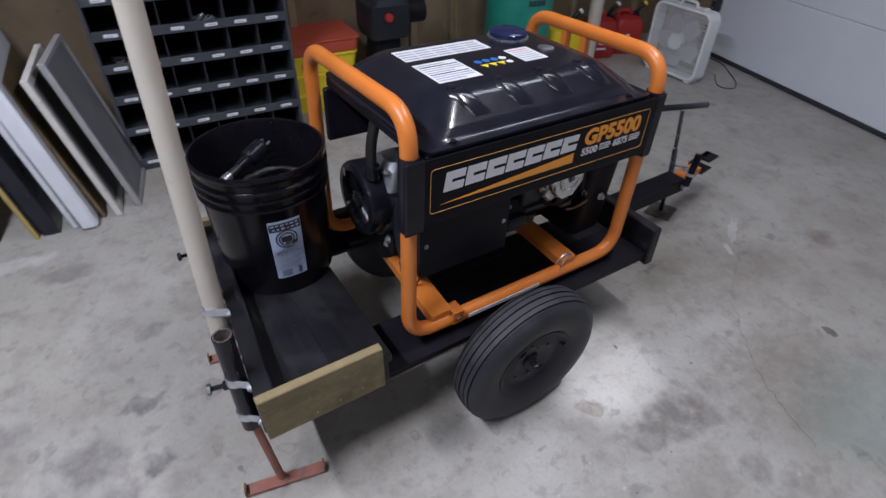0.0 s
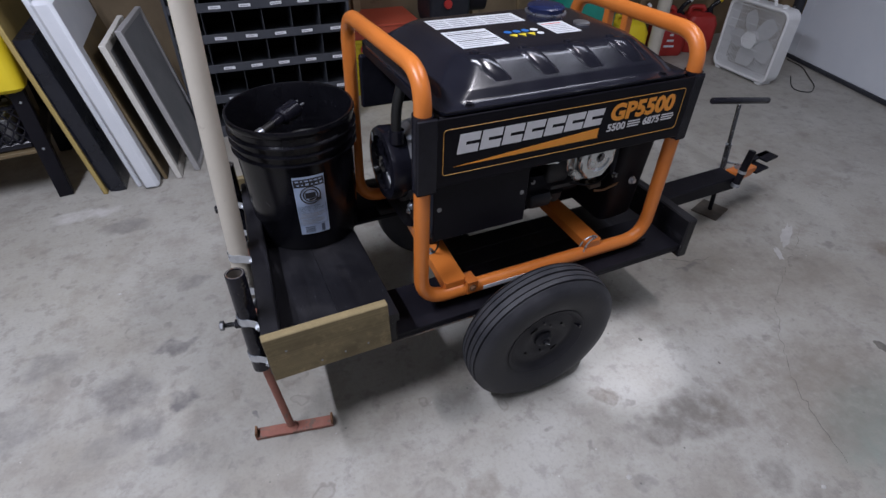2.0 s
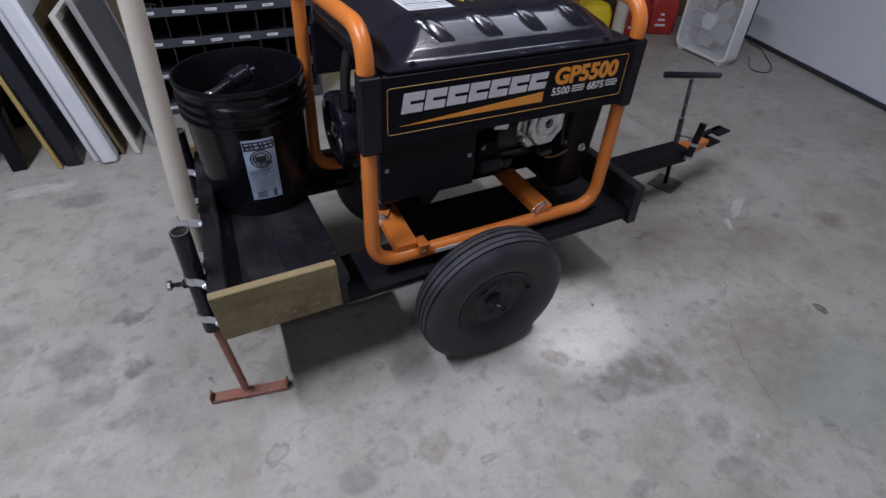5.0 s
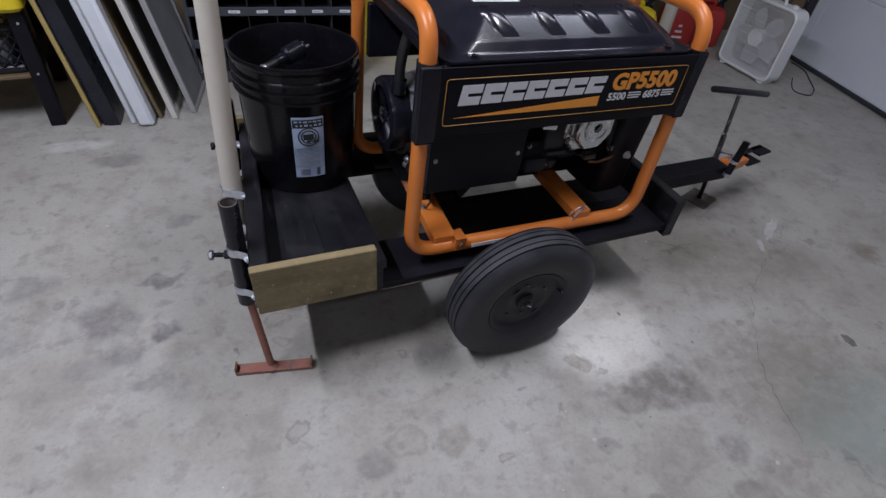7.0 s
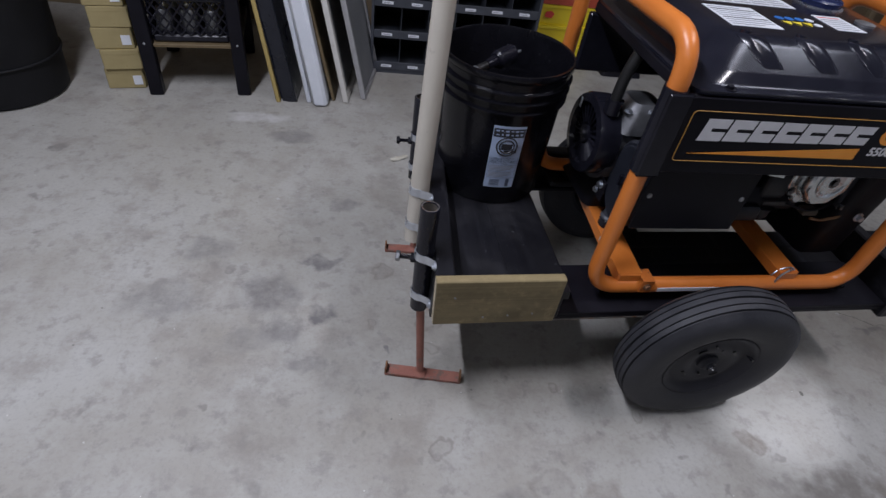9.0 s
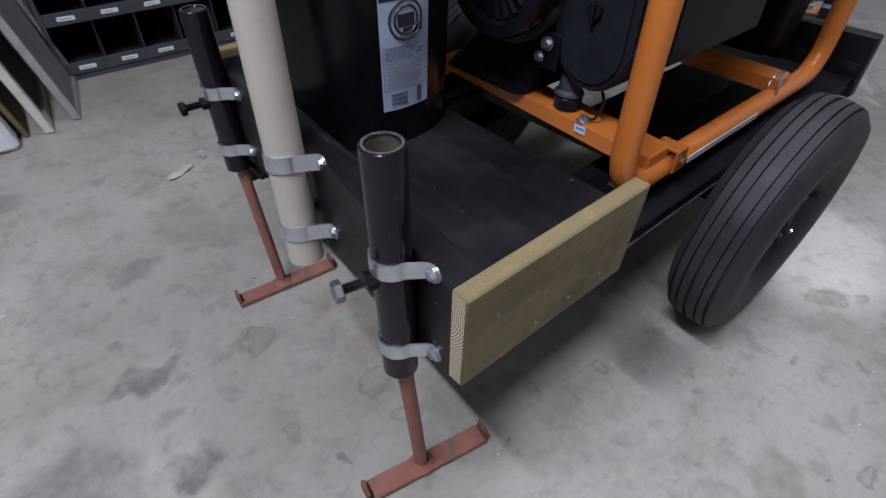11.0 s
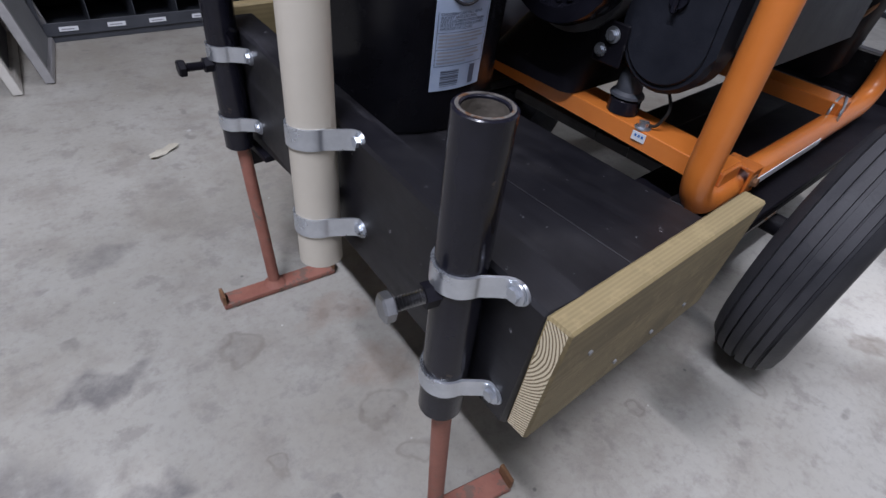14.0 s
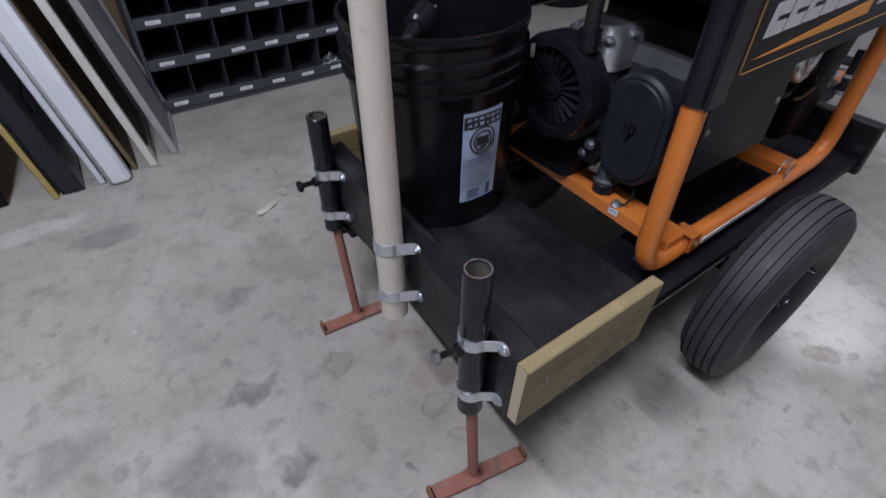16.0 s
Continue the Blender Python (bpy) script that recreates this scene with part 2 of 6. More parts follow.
def concrete():
    """Old sealed slab: cloudy tone, brown stains, mottling, ring marks, pits and pale specks."""
    m, nt, b = nodes_of("concrete_floor")
    tc = add(nt, "ShaderNodeTexCoord").outputs["Object"]

    def noise_of(scale, detail=8, rough=0.6, distort=0.0, offset=0.0):
        mp = add(nt, "ShaderNodeMapping", Location=(offset, offset * 0.7, 0))
        nt.links.new(tc, mp.inputs[0])
        n = add(nt, "ShaderNodeTexNoise", Scale=scale, Detail=detail, Roughness=rough, Distortion=distort)
        nt.links.new(mp.outputs[0], n.inputs["Vector"])
        return n.outputs["Fac"]
    col = ramp(nt, noise_of(1.3, 11, 0.70, 0.1), [(0.3, (0.32, 0.303, 0.268)), (0.5, (0.385, 0.373, 0.34)), (0.7, (0.45, 0.443, 0.418))])
    # wide brown stains
    col = mix(nt, ramp(nt, noise_of(1.1, 11, 0.70, 0.1, 3.1), [(0.46, grey(0)), (0.64, grey(0.7))]), col, (0.26, 0.235, 0.195))
    # mottling at three sizes
    col = mix(nt, ramp(nt, noise_of(6.5, 12, 0.70, 0.0, 7.7), [(0.50, grey(0)), (0.64, grey(0.5))]), col, (0.225, 0.20, 0.175))
    col = mix(nt, ramp(nt, noise_of(19.0, 8, 0.66, 0.0, 1.3), [(0.54, grey(0)), (0.64, grey(0.5))]), col, (0.22, 0.205, 0.19))
    col = mix(nt, ramp(nt, noise_of(90.0, 5, 0.7, 0, 2.2), [(0.5, grey(0)), (0.72, grey(0.35))]), col, (0.20, 0.19, 0.18))
    col = mix(nt, ramp(nt, noise_of(9.0, 10, 0.74, 0.0, 5.5), [(0.57, grey(0)), (0.74, grey(0.25))]), col, (0.50, 0.495, 0.48))
    # stains with uneven edges: centre, size, colour, strength
    uneven = mix(nt, 0.05, tc, add_noise_color(nt, tc, 16), "LINEAR_LIGHT")
    patchy = ramp(nt, noise_of(24, 8, 0.7, 0, 9.1), [(0.32, grey(0.25)), (0.6, grey(1))])

    def away(x, y, rx, ry):
        mp = add(nt, "ShaderNodeMapping", Location=(-x / rx, -y / ry, 0), Scale=(1 / rx, 1 / ry, 0))
        nt.links.new(uneven, mp.inputs[0])
        ln = nt.nodes.new("ShaderNodeVectorMath")
        ln.operation = "LENGTH"
        nt.links.new(mp.outputs[0], ln.inputs[0])
        return ln.outputs["Value"]

    # drops of oil, small and large
    for scale, r0, share, k in ((6.0, 0.17, 0.60, 0.6), (14.0, 0.20, 0.58, 0.5)):
        vd = add(nt, "ShaderNodeTexVoronoi", Scale=scale)
        nt.links.new(uneven, vd.inputs["Vector"])
        drop = mix(nt, 1.0, ramp(nt, vd.outputs["Distance"], [(r0 * 0.55, grey(1)), (r0, grey(0))]), ramp(nt, vd.outputs["Color"], [(share, grey(0)), (share + 0.12, grey(k))]), "MULTIPLY")
        col = mix(nt, mix(nt, 1.0, drop, patchy, "MULTIPLY"), col, (0.15, 0.14, 0.13))
    for x, y, rx, ry, tone, k in STAINS + CLOUDS:
        spot = mix(nt, 1.0, ramp(nt, away(x, y, rx, ry), [(0.55, grey(min(1, k * 1.3))), (1.0, grey(0))]), patchy, "MULTIPLY")
        col = mix(nt, spot, col, tone)
    # rings left by wet cans and feet
    for x, y, r, k in RINGS:
        ring = ramp(nt, away(x, y, r * 1.15, r * 1.05), [(0.3, grey(0.2 * k)), (0.5, grey(0.3 * k)), (0.64, grey(k * 0.8)), (0.76, grey(k * 0.7)), (0.95, grey(0))])
        col = mix(nt, mix(nt, 1.0, ring, patchy, "MULTIPLY"), col, (0.16, 0.14, 0.12))
    # pits and pale specks
    for scale, tone, r0 in ((26, (0.10, 0.10, 0.095), 0.09), (34, (0.72, 0.71, 0.68), 0.07)):
        sp = add(nt, "ShaderNodeTexVoronoi", Scale=scale)
        nt.links.new(tc, sp.inputs["Vector"])
        speck = mix(nt, 1.0, ramp(nt, sp.outputs["Distance"], [(r0 * 0.5, grey(1)), (r0, grey(0))]), ramp(nt, sp.outputs["Color"], [(0.74, grey(0)), (0.78, grey(0.7))]), "MULTIPLY")
        col = mix(nt, speck, col, tone)
    nt.links.new(col, b.inputs["Base Color"])
    nt.links.new(ramp(nt, noise_of(4.0), [(0.3, grey(0.28)), (0.7, grey(0.55))]), b.inputs["Roughness"])
    b.inputs["Specular IOR Level"].default_value = 0.4
    bp = add(nt, "ShaderNodeBump", Strength=0.3, Distance=0.002)
    nt.links.new(noise_of(70, 8), bp.inputs["Height"])
    nt.links.new(bp.outputs[0], b.inputs["Normal"])
    return m


def add_noise_color(nt, src, scale):
    n = add(nt, "ShaderNodeTexNoise", Scale=scale, Detail=3)
    nt.links.new(src, n.inputs["Vector"])
    return n.outputs["Color"]


def black_board():
    """Black-painted boards: grain and scuffs drawn out along y, and chipped specks."""
    m, nt, b = nodes_of("black_painted_board")
    tc = add(nt, "ShaderNodeTexCoord").outputs["Object"]
    st = add(nt, "ShaderNodeMapping", Scale=(1, 0.07, 1))
    nt.links.new(tc, st.inputs[0])

    def noise_of(src, scale, detail=8, rough=0.65):
        n = add(nt, "ShaderNodeTexNoise", Scale=scale, Detail=detail, Roughness=rough)
        nt.links.new(src, n.inputs["Vector"])
        return n.outputs["Fac"]
    grain = noise_of(st.outputs[0], 60)
    col = ramp(nt, grain, [(0.3, (0.0042, 0.0041, 0.0058)), (0.7, (0.0100, 0.0098, 0.0132))])
    scuff = mix(nt, 1.0, ramp(nt, noise_of(st.outputs[0], 22), [(0.55, grey(0)), (0.74, grey(0.5))]), ramp(nt, noise_of(tc, 7), [(0.44, grey(0)), (0.60, grey(1))]), "MULTIPLY")
    col = mix(nt, scuff, col, (0.14, 0.138, 0.16))
    dust = mix(nt, 1.0, ramp(nt, noise_of(tc, 4.5, 9, 0.7), [(0.47, grey(0)), (0.70, grey(0.17))]), ramp(nt, noise_of(tc, 45, 6), [(0.35, grey(0.3)), (0.65, grey(1))]), "MULTIPLY")
    col = mix(nt, dust, col, (0.085, 0.082, 0.086))
    col = mix(nt, ramp(nt, noise_of(tc, 95), [(0.68, grey(0)), (0.71, grey(0.9))]), col, (0.26, 0.26, 0.28))
    nt.links.new(col, b.inputs["Base Color"])
    nt.links.new(ramp(nt, noise_of(tc, 9), [(0.3, grey(0.34)), (0.7, grey(0.6))]), b.inputs["Roughness"])
    b.inputs["Specular IOR Level"].default_value = 0.35
    bp = add(nt, "ShaderNodeBump", Strength=0.35, Distance=0.001)
    nt.links.new(grain, bp.inputs["Height"])
    nt.links.new(bp.outputs[0], b.inputs["Normal"])
    return m


FLOOR = concrete()
ORANGE = surface("orange_powder_coat", (0.60, 0.17, 0.03), (0.68, 0.21, 0.04), 14, (0.28, 0.4), 0, 0.08, 260, ((0.35, 0.13, 0.03), 30, 0.7), coat=0.15)
BLACK_PAINT = surface("black_painted_steel", (0.0042, 0.0039, 0.0064), (0.0090, 0.0085, 0.0130), 10, (0.42, 0.62), 0, 0.12, 220, ((0.05, 0.05, 0.055), 32, 0.68), spec=0.18)
BLACK_WOOD = black_board()
BLACK_PLASTIC = surface("black_plastic", (0.0076, 0.0076, 0.0117), (0.0145, 0.0145, 0.0215), 20, (0.14, 0.28), 0, 0.05, 300, spec=0.27)
BUCKET_BLACK = surface("black_bucket_plastic", (0.0045, 0.0045, 0.0062), (0.0085, 0.0085, 0.0115), 20, (0.14, 0.28), 0, 0.05, 300, spec=0.25)
DARK_PLASTIC = surface("dark_grey_plastic", (0.011, 0.0125, 0.018), (0.019, 0.021, 0.029), 20, (0.42, 0.55), 0, 0.15, 400, spec=0.3)
TANK = surface("black_tank_enamel", (0.0085, 0.009, 0.0150), (0.0160, 0.0165, 0.0250), 12, (0.15, 0.24), 0, 0.04, 120, ((0.06, 0.06, 0.06), 40, 0.74), spec=0.6)
RUBBER = surface("tyre_rubber", (0.018, 0.019, 0.024), (0.042, 0.042, 0.048), 14, (0.48, 0.72), 0, 0.25, 180, ((0.055, 0.053, 0.053), 30, 0.66), spec=0.4)
RIM_PAINT = surface("dusty_black_rim", (0.017, 0.0175, 0.023), (0.034, 0.034, 0.042), 9, (0.45, 0.65), 0, 0.2, 160, ((0.07, 0.07, 0.075), 40, 0.66), spec=0.3)
ZINC = surface("zinc_plated_steel", (0.45, 0.48, 0.53), (0.66, 0.69, 0.74), 30, (0.2, 0.42), 0.85, 0.1, 200)
BOLT_STEEL = surface("greasy_bolt_steel", (0.07, 0.07, 0.075), (0.20, 0.20, 0.21), 60, (0.16, 0.32), 0.9, 0.15, 200)
ALU = surface("cast_aluminium", (0.22, 0.225, 0.235), (0.38, 0.385, 0.4), 22, (0.4, 0.6), 0.9, 0.25, 160)
CHROME = surface("bright_valve_cover", (0.60, 0.64, 0.65), (0.76, 0.79, 0.80), 18, (0.18, 0.32), 0.85, 0.03, 120)
RED_OXIDE = surface("red_oxide_primer", (0.23, 0.085, 0.06), (0.35, 0.15, 0.112), 22, (0.6, 0.8), 0, 0.25, 200, ((0.19, 0.12, 0.095), 34, 0.56))
RUST = surface("rusty_bore", (0.13, 0.055, 0.025), (0.26, 0.14, 0.07), 40, (0.8, 0.95), 0, 0.4, 180)
RUST_DARK = surface("dark_rust_brown", (0.07, 0.06, 0.05), (0.14, 0.12, 0.1), 30, (0.7, 0.9), 0, 0.4, 180)
PVC = surface("beige_pvc", (0.44, 0.405, 0.345), (0.52, 0.48, 0.41), 7, (0.35, 0.5), 0, 0.05, 200, ((0.36, 0.32, 0.27), 22, 0.66))
PINE = wood("treated_pine", (0.118, 0.088, 0.039), (0.272, 0.213, 0.108), (0.17, 0.125, 0.068), (0.66, 0.58, 0.42), (0, -0.045, -0.10), 118)
GLOSS_BLACK = surface("glossy_black_pipe", (0.0059, 0.0059, 0.0098), (0.0136, 0.0136, 0.0215), 16, (0.10, 0.26), 0, 0.10, 160, ((0.05, 0.04, 0.035), 50, 0.64), spec=0.32)
WORN_STEEL = surface("worn_steel_rim", (0.06, 0.05, 0.045), (0.30, 0.285, 0.27), 60, (0.35, 0.55), 0.6, 0.2, 200, ((0.16, 0.08, 0.04), 60, 0.55))
WORN_ORANGE = surface("rust_worn_orange", (0.42, 0.11, 0.02), (0.58, 0.17, 0.025), 40, (0.4, 0.6), 0, 0.2, 200, ((0.2, 0.07, 0.03), 50, 0.55))
FAINT_INK = surface("faded_print", (0.28, 0.29, 0.33), (0.36, 0.37, 0.41), 60, (0.4, 0.5), 0, 0)
WHITE_LABEL = surface("white_label", (0.66, 0.68, 0.72), (0.75, 0.77, 0.8), 20, (0.4, 0.5), 0, 0)
PALE_BLUE = surface("pale_blue_label", (0.36, 0.45, 0.62), (0.47, 0.56, 0.72), 30, (0.35, 0.5), 0, 0)
INK = surface("black_ink", (0.015, 0.015, 0.02), (0.03, 0.03, 0.035), 30, (0.4, 0.5), 0, 0)
SILVER_INK = surface("silver_ink", (0.60, 0.60, 0.63), (0.70, 0.70, 0.73), 30, (0.4, 0.5), 0, 0)
ORANGE_INK = surface("orange_ink", (0.82, 0.30, 0.03), (0.86, 0.35, 0.05), 30, (0.4, 0.5), 0, 0)
GOLD_INK = surface("dull_gold_ink", (0.42, 0.21, 0.04), (0.5, 0.26, 0.06), 30, (0.4, 0.5), 0, 0)
DULL_STEEL = surface("dull_grey_steel", (0.020, 0.021, 0.024), (0.042, 0.043, 0.048), 14, (0.45, 0.6), 0.3, 0.15, 160)
LABEL_INK = surface("blue_grey_print", (0.07, 0.085, 0.13), (0.12, 0.14, 0.19), 60, (0.4, 0.5), 0, 0)
BLUE_INK = surface("blue_ink", (0.02, 0.12, 0.40), (0.03, 0.16, 0.46), 30, (0.4, 0.5), 0, 0)
YELLOW_INK = surface("yellow_ink", (0.80, 0.62, 0.04), (0.85, 0.68, 0.06), 30, (0.4, 0.5), 0, 0)
RED_INK = surface("red_ink", (0.6, 0.05, 0.04), (0.65, 0.07, 0.05), 30, (0.4, 0.5), 0, 0)
STICKER = surface("sign_black", (0.0040, 0.0037, 0.0064), (0.0072, 0.0067, 0.0108), 20, (0.3, 0.42), 0, 0.02, 200, spec=0.14)
GREY_STEEL = surface("grey_enamel_steel", (0.036, 0.040, 0.050), (0.060, 0.065, 0.078), 12, (0.4, 0.6), 0, 0.1, 120, ((0.16, 0.15, 0.14), 20, 0.72))
# Darker than the cabinet's steel: the shade inside the bins is in the colour.
BIN_SHADE = surface("shaded_bin_back", (0.014, 0.015, 0.018), (0.03, 0.032, 0.037), 12, (0.6, 0.8), 0, 0.1, 120)
WHITE_PAINT = surface("white_paint", (0.62, 0.65, 0.70), (0.74, 0.76, 0.8), 5, (0.45, 0.6), 0, 0.08, 140, ((0.45, 0.45, 0.45), 14, 0.72))
WHITE_PLASTIC = surface("white_plastic", (0.68, 0.69, 0.70), (0.76, 0.77, 0.78), 12, (0.35, 0.5), 0, 0.03, 160)
OLD_WHITE = surface("chipped_white_paint", (0.52, 0.50, 0.46), (0.64, 0.62, 0.58), 12, (0.6, 0.8), 0, 0.3, 120, ((0.22, 0.17, 0.12), 30, 0.6))
SCREEN = surface("grey_screen", (0.15, 0.155, 0.165), (0.22, 0.225, 0.235), 6, (0.6, 0.75), 0, 0.3, 400)
BIN_MATT = surface("matt_black_plastic", (0.006, 0.006, 0.007), (0.012, 0.012, 0.013), 9, (0.55, 0.75), 0, 0.15, 120, spec=0.2)
NAVY = surface("dark_blue_vinyl", (0.005, 0.006, 0.011), (0.014, 0.016, 0.025), 9, (0.2, 0.4), 0, 0.35, 30, ((0.07, 0.08, 0.10), 22, 0.70))
SCREEN_FRAME = surface("dull_aluminium_frame", (0.30, 0.295, 0.30), (0.40, 0.395, 0.40), 20, (0.4, 0.6), 0.2, 0.1, 160, ((0.2, 0.18, 0.16), 30, 0.66))
OLD_WOOD = surface("old_brown_board", (0.10, 0.07, 0.035), (0.19, 0.14, 0.07), 9, (0.6, 0.8), 0, 0.3, 120)
YELLOW_WOOD = surface("yellowed_board", (0.34, 0.25, 0.08), (0.44, 0.33, 0.12), 9, (0.6, 0.8), 0, 0.2, 120)
YELLOW = surface("yellow_plastic", (0.72, 0.55, 0.02), (0.8, 0.62, 0.03), 8, (0.35, 0.5), 0, 0.05, 160, ((0.45, 0.33, 0.03), 24, 0.7))
RED = surface("red_plastic", (0.33, 0.02, 0.018), (0.43, 0.035, 0.03), 9, (0.4, 0.55), 0, 0.06, 160, ((0.2, 0.02, 0.02), 24, 0.68))
RED_ORANGE = surface("faded_red_plastic", (0.40, 0.06, 0.03), (0.5, 0.09, 0.05), 9, (0.4, 0.55), 0, 0.06, 160)
TEAL = surface("teal_tank_paint", (0.01, 0.20, 0.15), (0.015, 0.26, 0.2), 8, (0.35, 0.5), 0, 0.06, 140, ((0.02, 0.12, 0.1), 18, 0.7))
CARD = surface("cardboard", (0.30, 0.24, 0.11), (0.38, 0.31, 0.15), 10, (0.75, 0.9), 0, 0.2, 160, ((0.24, 0.18, 0.08), 20, 0.68))
WALL_WOOD = surface("brown_wall_panel", (0.12, 0.085, 0.05), (0.22, 0.165, 0.10), 3.5, (0.6, 0.8), 0, 0.3, 90, ((0.07, 0.05, 0.03), 8, 0.62))
STUD = surface("wall_stud", (0.2, 0.15, 0.085), (0.3, 0.23, 0.14), 6, (0.6, 0.8), 0, 0.3, 90)
PLASTER = surface("painted_plaster", (0.24, 0.24, 0.245), (0.30, 0.30, 0.305), 2.0, (0.7, 0.85), 0, 0.15, 80)
DOOR_PAINT = surface("garage_door_paint", (0.70, 0.745, 0.82), (0.76, 0.80, 0.86), 2.5, (0.35, 0.5), 0, 0.1, 60, ((0.5, 0.53, 0.58), 9, 0.7))
WEATHER_STRIP = surface("door_seal", (0.02, 0.022, 0.03), (0.04, 0.045, 0.055), 9, (0.6, 0.8), 0, 0.2, 90)
CABLE = surface("black_cable", (0.01, 0.01, 0.01), (0.02, 0.02, 0.02), 30, (0.4, 0.55), 0, 0.1, 300)
LEAF = surface("dry_leaf", (0.40, 0.37, 0.30), (0.55, 0.52, 0.44), 40, (0.7, 0.9), 0, 0.2, 200)
CRACK = surface("crack_dirt", (0.12, 0.113, 0.10), (0.21, 0.20, 0.18), 30, (0.8, 0.95), 0, 0)
PALE_SPILL = surface("dried_filler", (0.41, 0.40, 0.385), (0.50, 0.49, 0.475), 30, (0.7, 0.9), 0, 0.3, 120)
BLUE_CAP = surface("dark_blue_cap", (0.012, 0.018, 0.06), (0.02, 0.028, 0.085), 20, (0.18, 0.3), 0, 0.05, 200)

# ---------------------------------------------------------------- the room
NORTH, WEST, SOUTH, EAST, CEIL = 2.30, -2.7, -3.6, 3.62, 2.55
floor = solid("floor", box(WEST - 0.2, EAST + 0.9, SOUTH - 0.2, NORTH + 0.2, -0.15, 0, 0), FLOOR, "stained grey concrete garage floor", "floor", kind="structure", smooth=0)
wall_north = solid("wall_north", box(WEST - 0.2, EAST + 0.9, NORTH, NORTH + 0.15, 0, CEIL, 0), WALL_WOOD, "bare brown wood-panelled garage wall", "wall", kind="structure", smooth=0)
solid("wall_west", box(WEST - 0.15, WEST, SOUTH, NORTH, 0, CEIL, 0), PLASTER, "plain painted garage wall", "wall", kind="structure", smooth=0)
solid("wall_south", box(WEST - 0.2, EAST + 0.9, SOUTH - 0.15, SOUTH, 0, CEIL, 0), PLASTER, "plain painted garage wall", "wall", kind="structure", smooth=0)
solid("ceiling", box(WEST - 0.2, EAST + 0.9, SOUTH - 0.2, NORTH + 0.2, CEIL, CEIL + 0.12, 0), PLASTER, "plain painted garage ceiling", "ceiling", kind="structure", smooth=0)
for x in (-1.9, -1.3, -0.75, 0.2, 0.72, 1.16, 1.42, 2.25, 2.62, 3.2):
    part("wall_stud", box(x - 0.02, x + 0.02, NORTH - 0.035, NORTH - 0.001, 0.002, CEIL - 0.004, 0.003), STUD, wall_north)

# a sectional garage door, its seal and its side track
door = thing("door_1", pose(3.46, 1.80, 0, 0, 0, -10), "closed white sectional garage door with ribbed panels", "garage door", kind="structure")
for i in range(5):
    z0 = 0.023 + i * 0.44
    b = box(0.0, 0.045, -5.2, -0.03, z0, z0 + 0.438, 0.004)
    part("panel", b, DOOR_PAINT, door)
for i in range(5):
    for j in range(6):
        y1 = -0.1 - j * 0.86
        part("panel_groove", box(-0.0015, 0.0, y1 - 0.006, y1, 0.038 + i * 0.44, 0.448 + i * 0.44, 0.0005), DOOR_PAINT, door)
part("bottom_seal", box(-0.010, 0.05, -5.2, -0.03, 0.001, 0.024, 0.004), WEATHER_STRIP, door)
track = part("side_track", box(-0.05, -0.002, -0.03, 0.012, 0.002, 2.3, 0.003), WEATHER_STRIP, door)
for k in range(26):
    part("track_bolt", rod((-0.053, -0.01, 0.05 + k * 0.05), (-0.049, -0.01, 0.05 + k * 0.05), 0.006, 8), ZINC, door)
part("jamb", box(-0.03, 0.05, 0.012, 0.14, 0.002, 2.4, 0.004), STUD, door)
solid("wall_east", moved(box(0.06, 0.2, -5.4, 0.6, 0, CEIL, 0), pose(3.46, 1.80, 0, 0, 0, -10)), WALL_WOOD, "bare brown garage wall round the door", "wall", kind="structure", smooth=0)

# a crack, a patch of filler and small litter on the floor


def ribbon(points, width, z, jitter=0.006, seed=1, step=0.02):
    rnd = random.Random(seed)
    bm = bmesh.new()
    pts = []
    for a, b in zip(points, points[1:]):
        n = max(2, int(math.dist(a, b) / step))
        pts += [(a[0] + (b[0] - a[0]) * k / n + rnd.uniform(-jitter, jitter), a[1] + (b[1] - a[1]) * k / n + rnd.uniform(-jitter, jitter)) for k in range(n)]
    last = None
    for i, (x, y) in enumerate(pts):
        w = width * rnd.uniform(0.3, 1.0)
        row = [bm.verts.new((x - w, y, z)), bm.verts.new((x, y, z + 0.0004)), bm.verts.new((x + w, y, z))]
        if last:
            bm.faces.new((last[0], last[1], row[1], row[0]))
            bm.faces.new((last[1], last[2], row[2], row[1]))
        last = row
    return bm


part("crack", ribbon([(1.89, 0.27), (1.81, 0.209), (1.66, 0.12), (1.505, 0.016), (1.43, -0.06), (1.362, -0.139), (1.31, -0.22), (1.272, -0.28), (1.235, -0.38), (1.207, -0.495)], 0.0012, 0.0008, 0.008, 4), CRACK, floor)
part("crack", ribbon([(1.29, 0.31), (1.38, 0.26), (1.47, 0.245)], 0.004, 0.0008, 0.008, 7), CRACK, floor)


def blob(cx, cy, rx, ry, seed, h=0.0012, turn=0, rough=0.16):
    """A thin uneven splat that lies on the floor."""
    rnd = random.Random(seed)
    bm = bmesh.new()
    mid = bm.verts.new((0, 0, h))
    n = 22
    ring1, ring2 = [], []
    for k in range(n):
        a = 2 * math.pi * k / n
        r = 1 + rough * rnd.uniform(-1, 1)
        ring1.append(bm.verts.new((0.6 * r * rx * math.cos(a), 0.6 * r * ry * math.sin(a), h)))
        ring2.append(bm.verts.new((r * rx * math.cos(a), r * ry * math.sin(a), 0.0006)))
    for k in range(n):
        bm.faces.new((mid, ring1[k], ring1[(k + 1) % n]))
        bm.faces.new((ring1[k], ring2[k], ring2[(k + 1) % n], ring1[(k + 1) % n]))
    return moved(bm, pose(cx, cy, 0, 0, 0, turn))


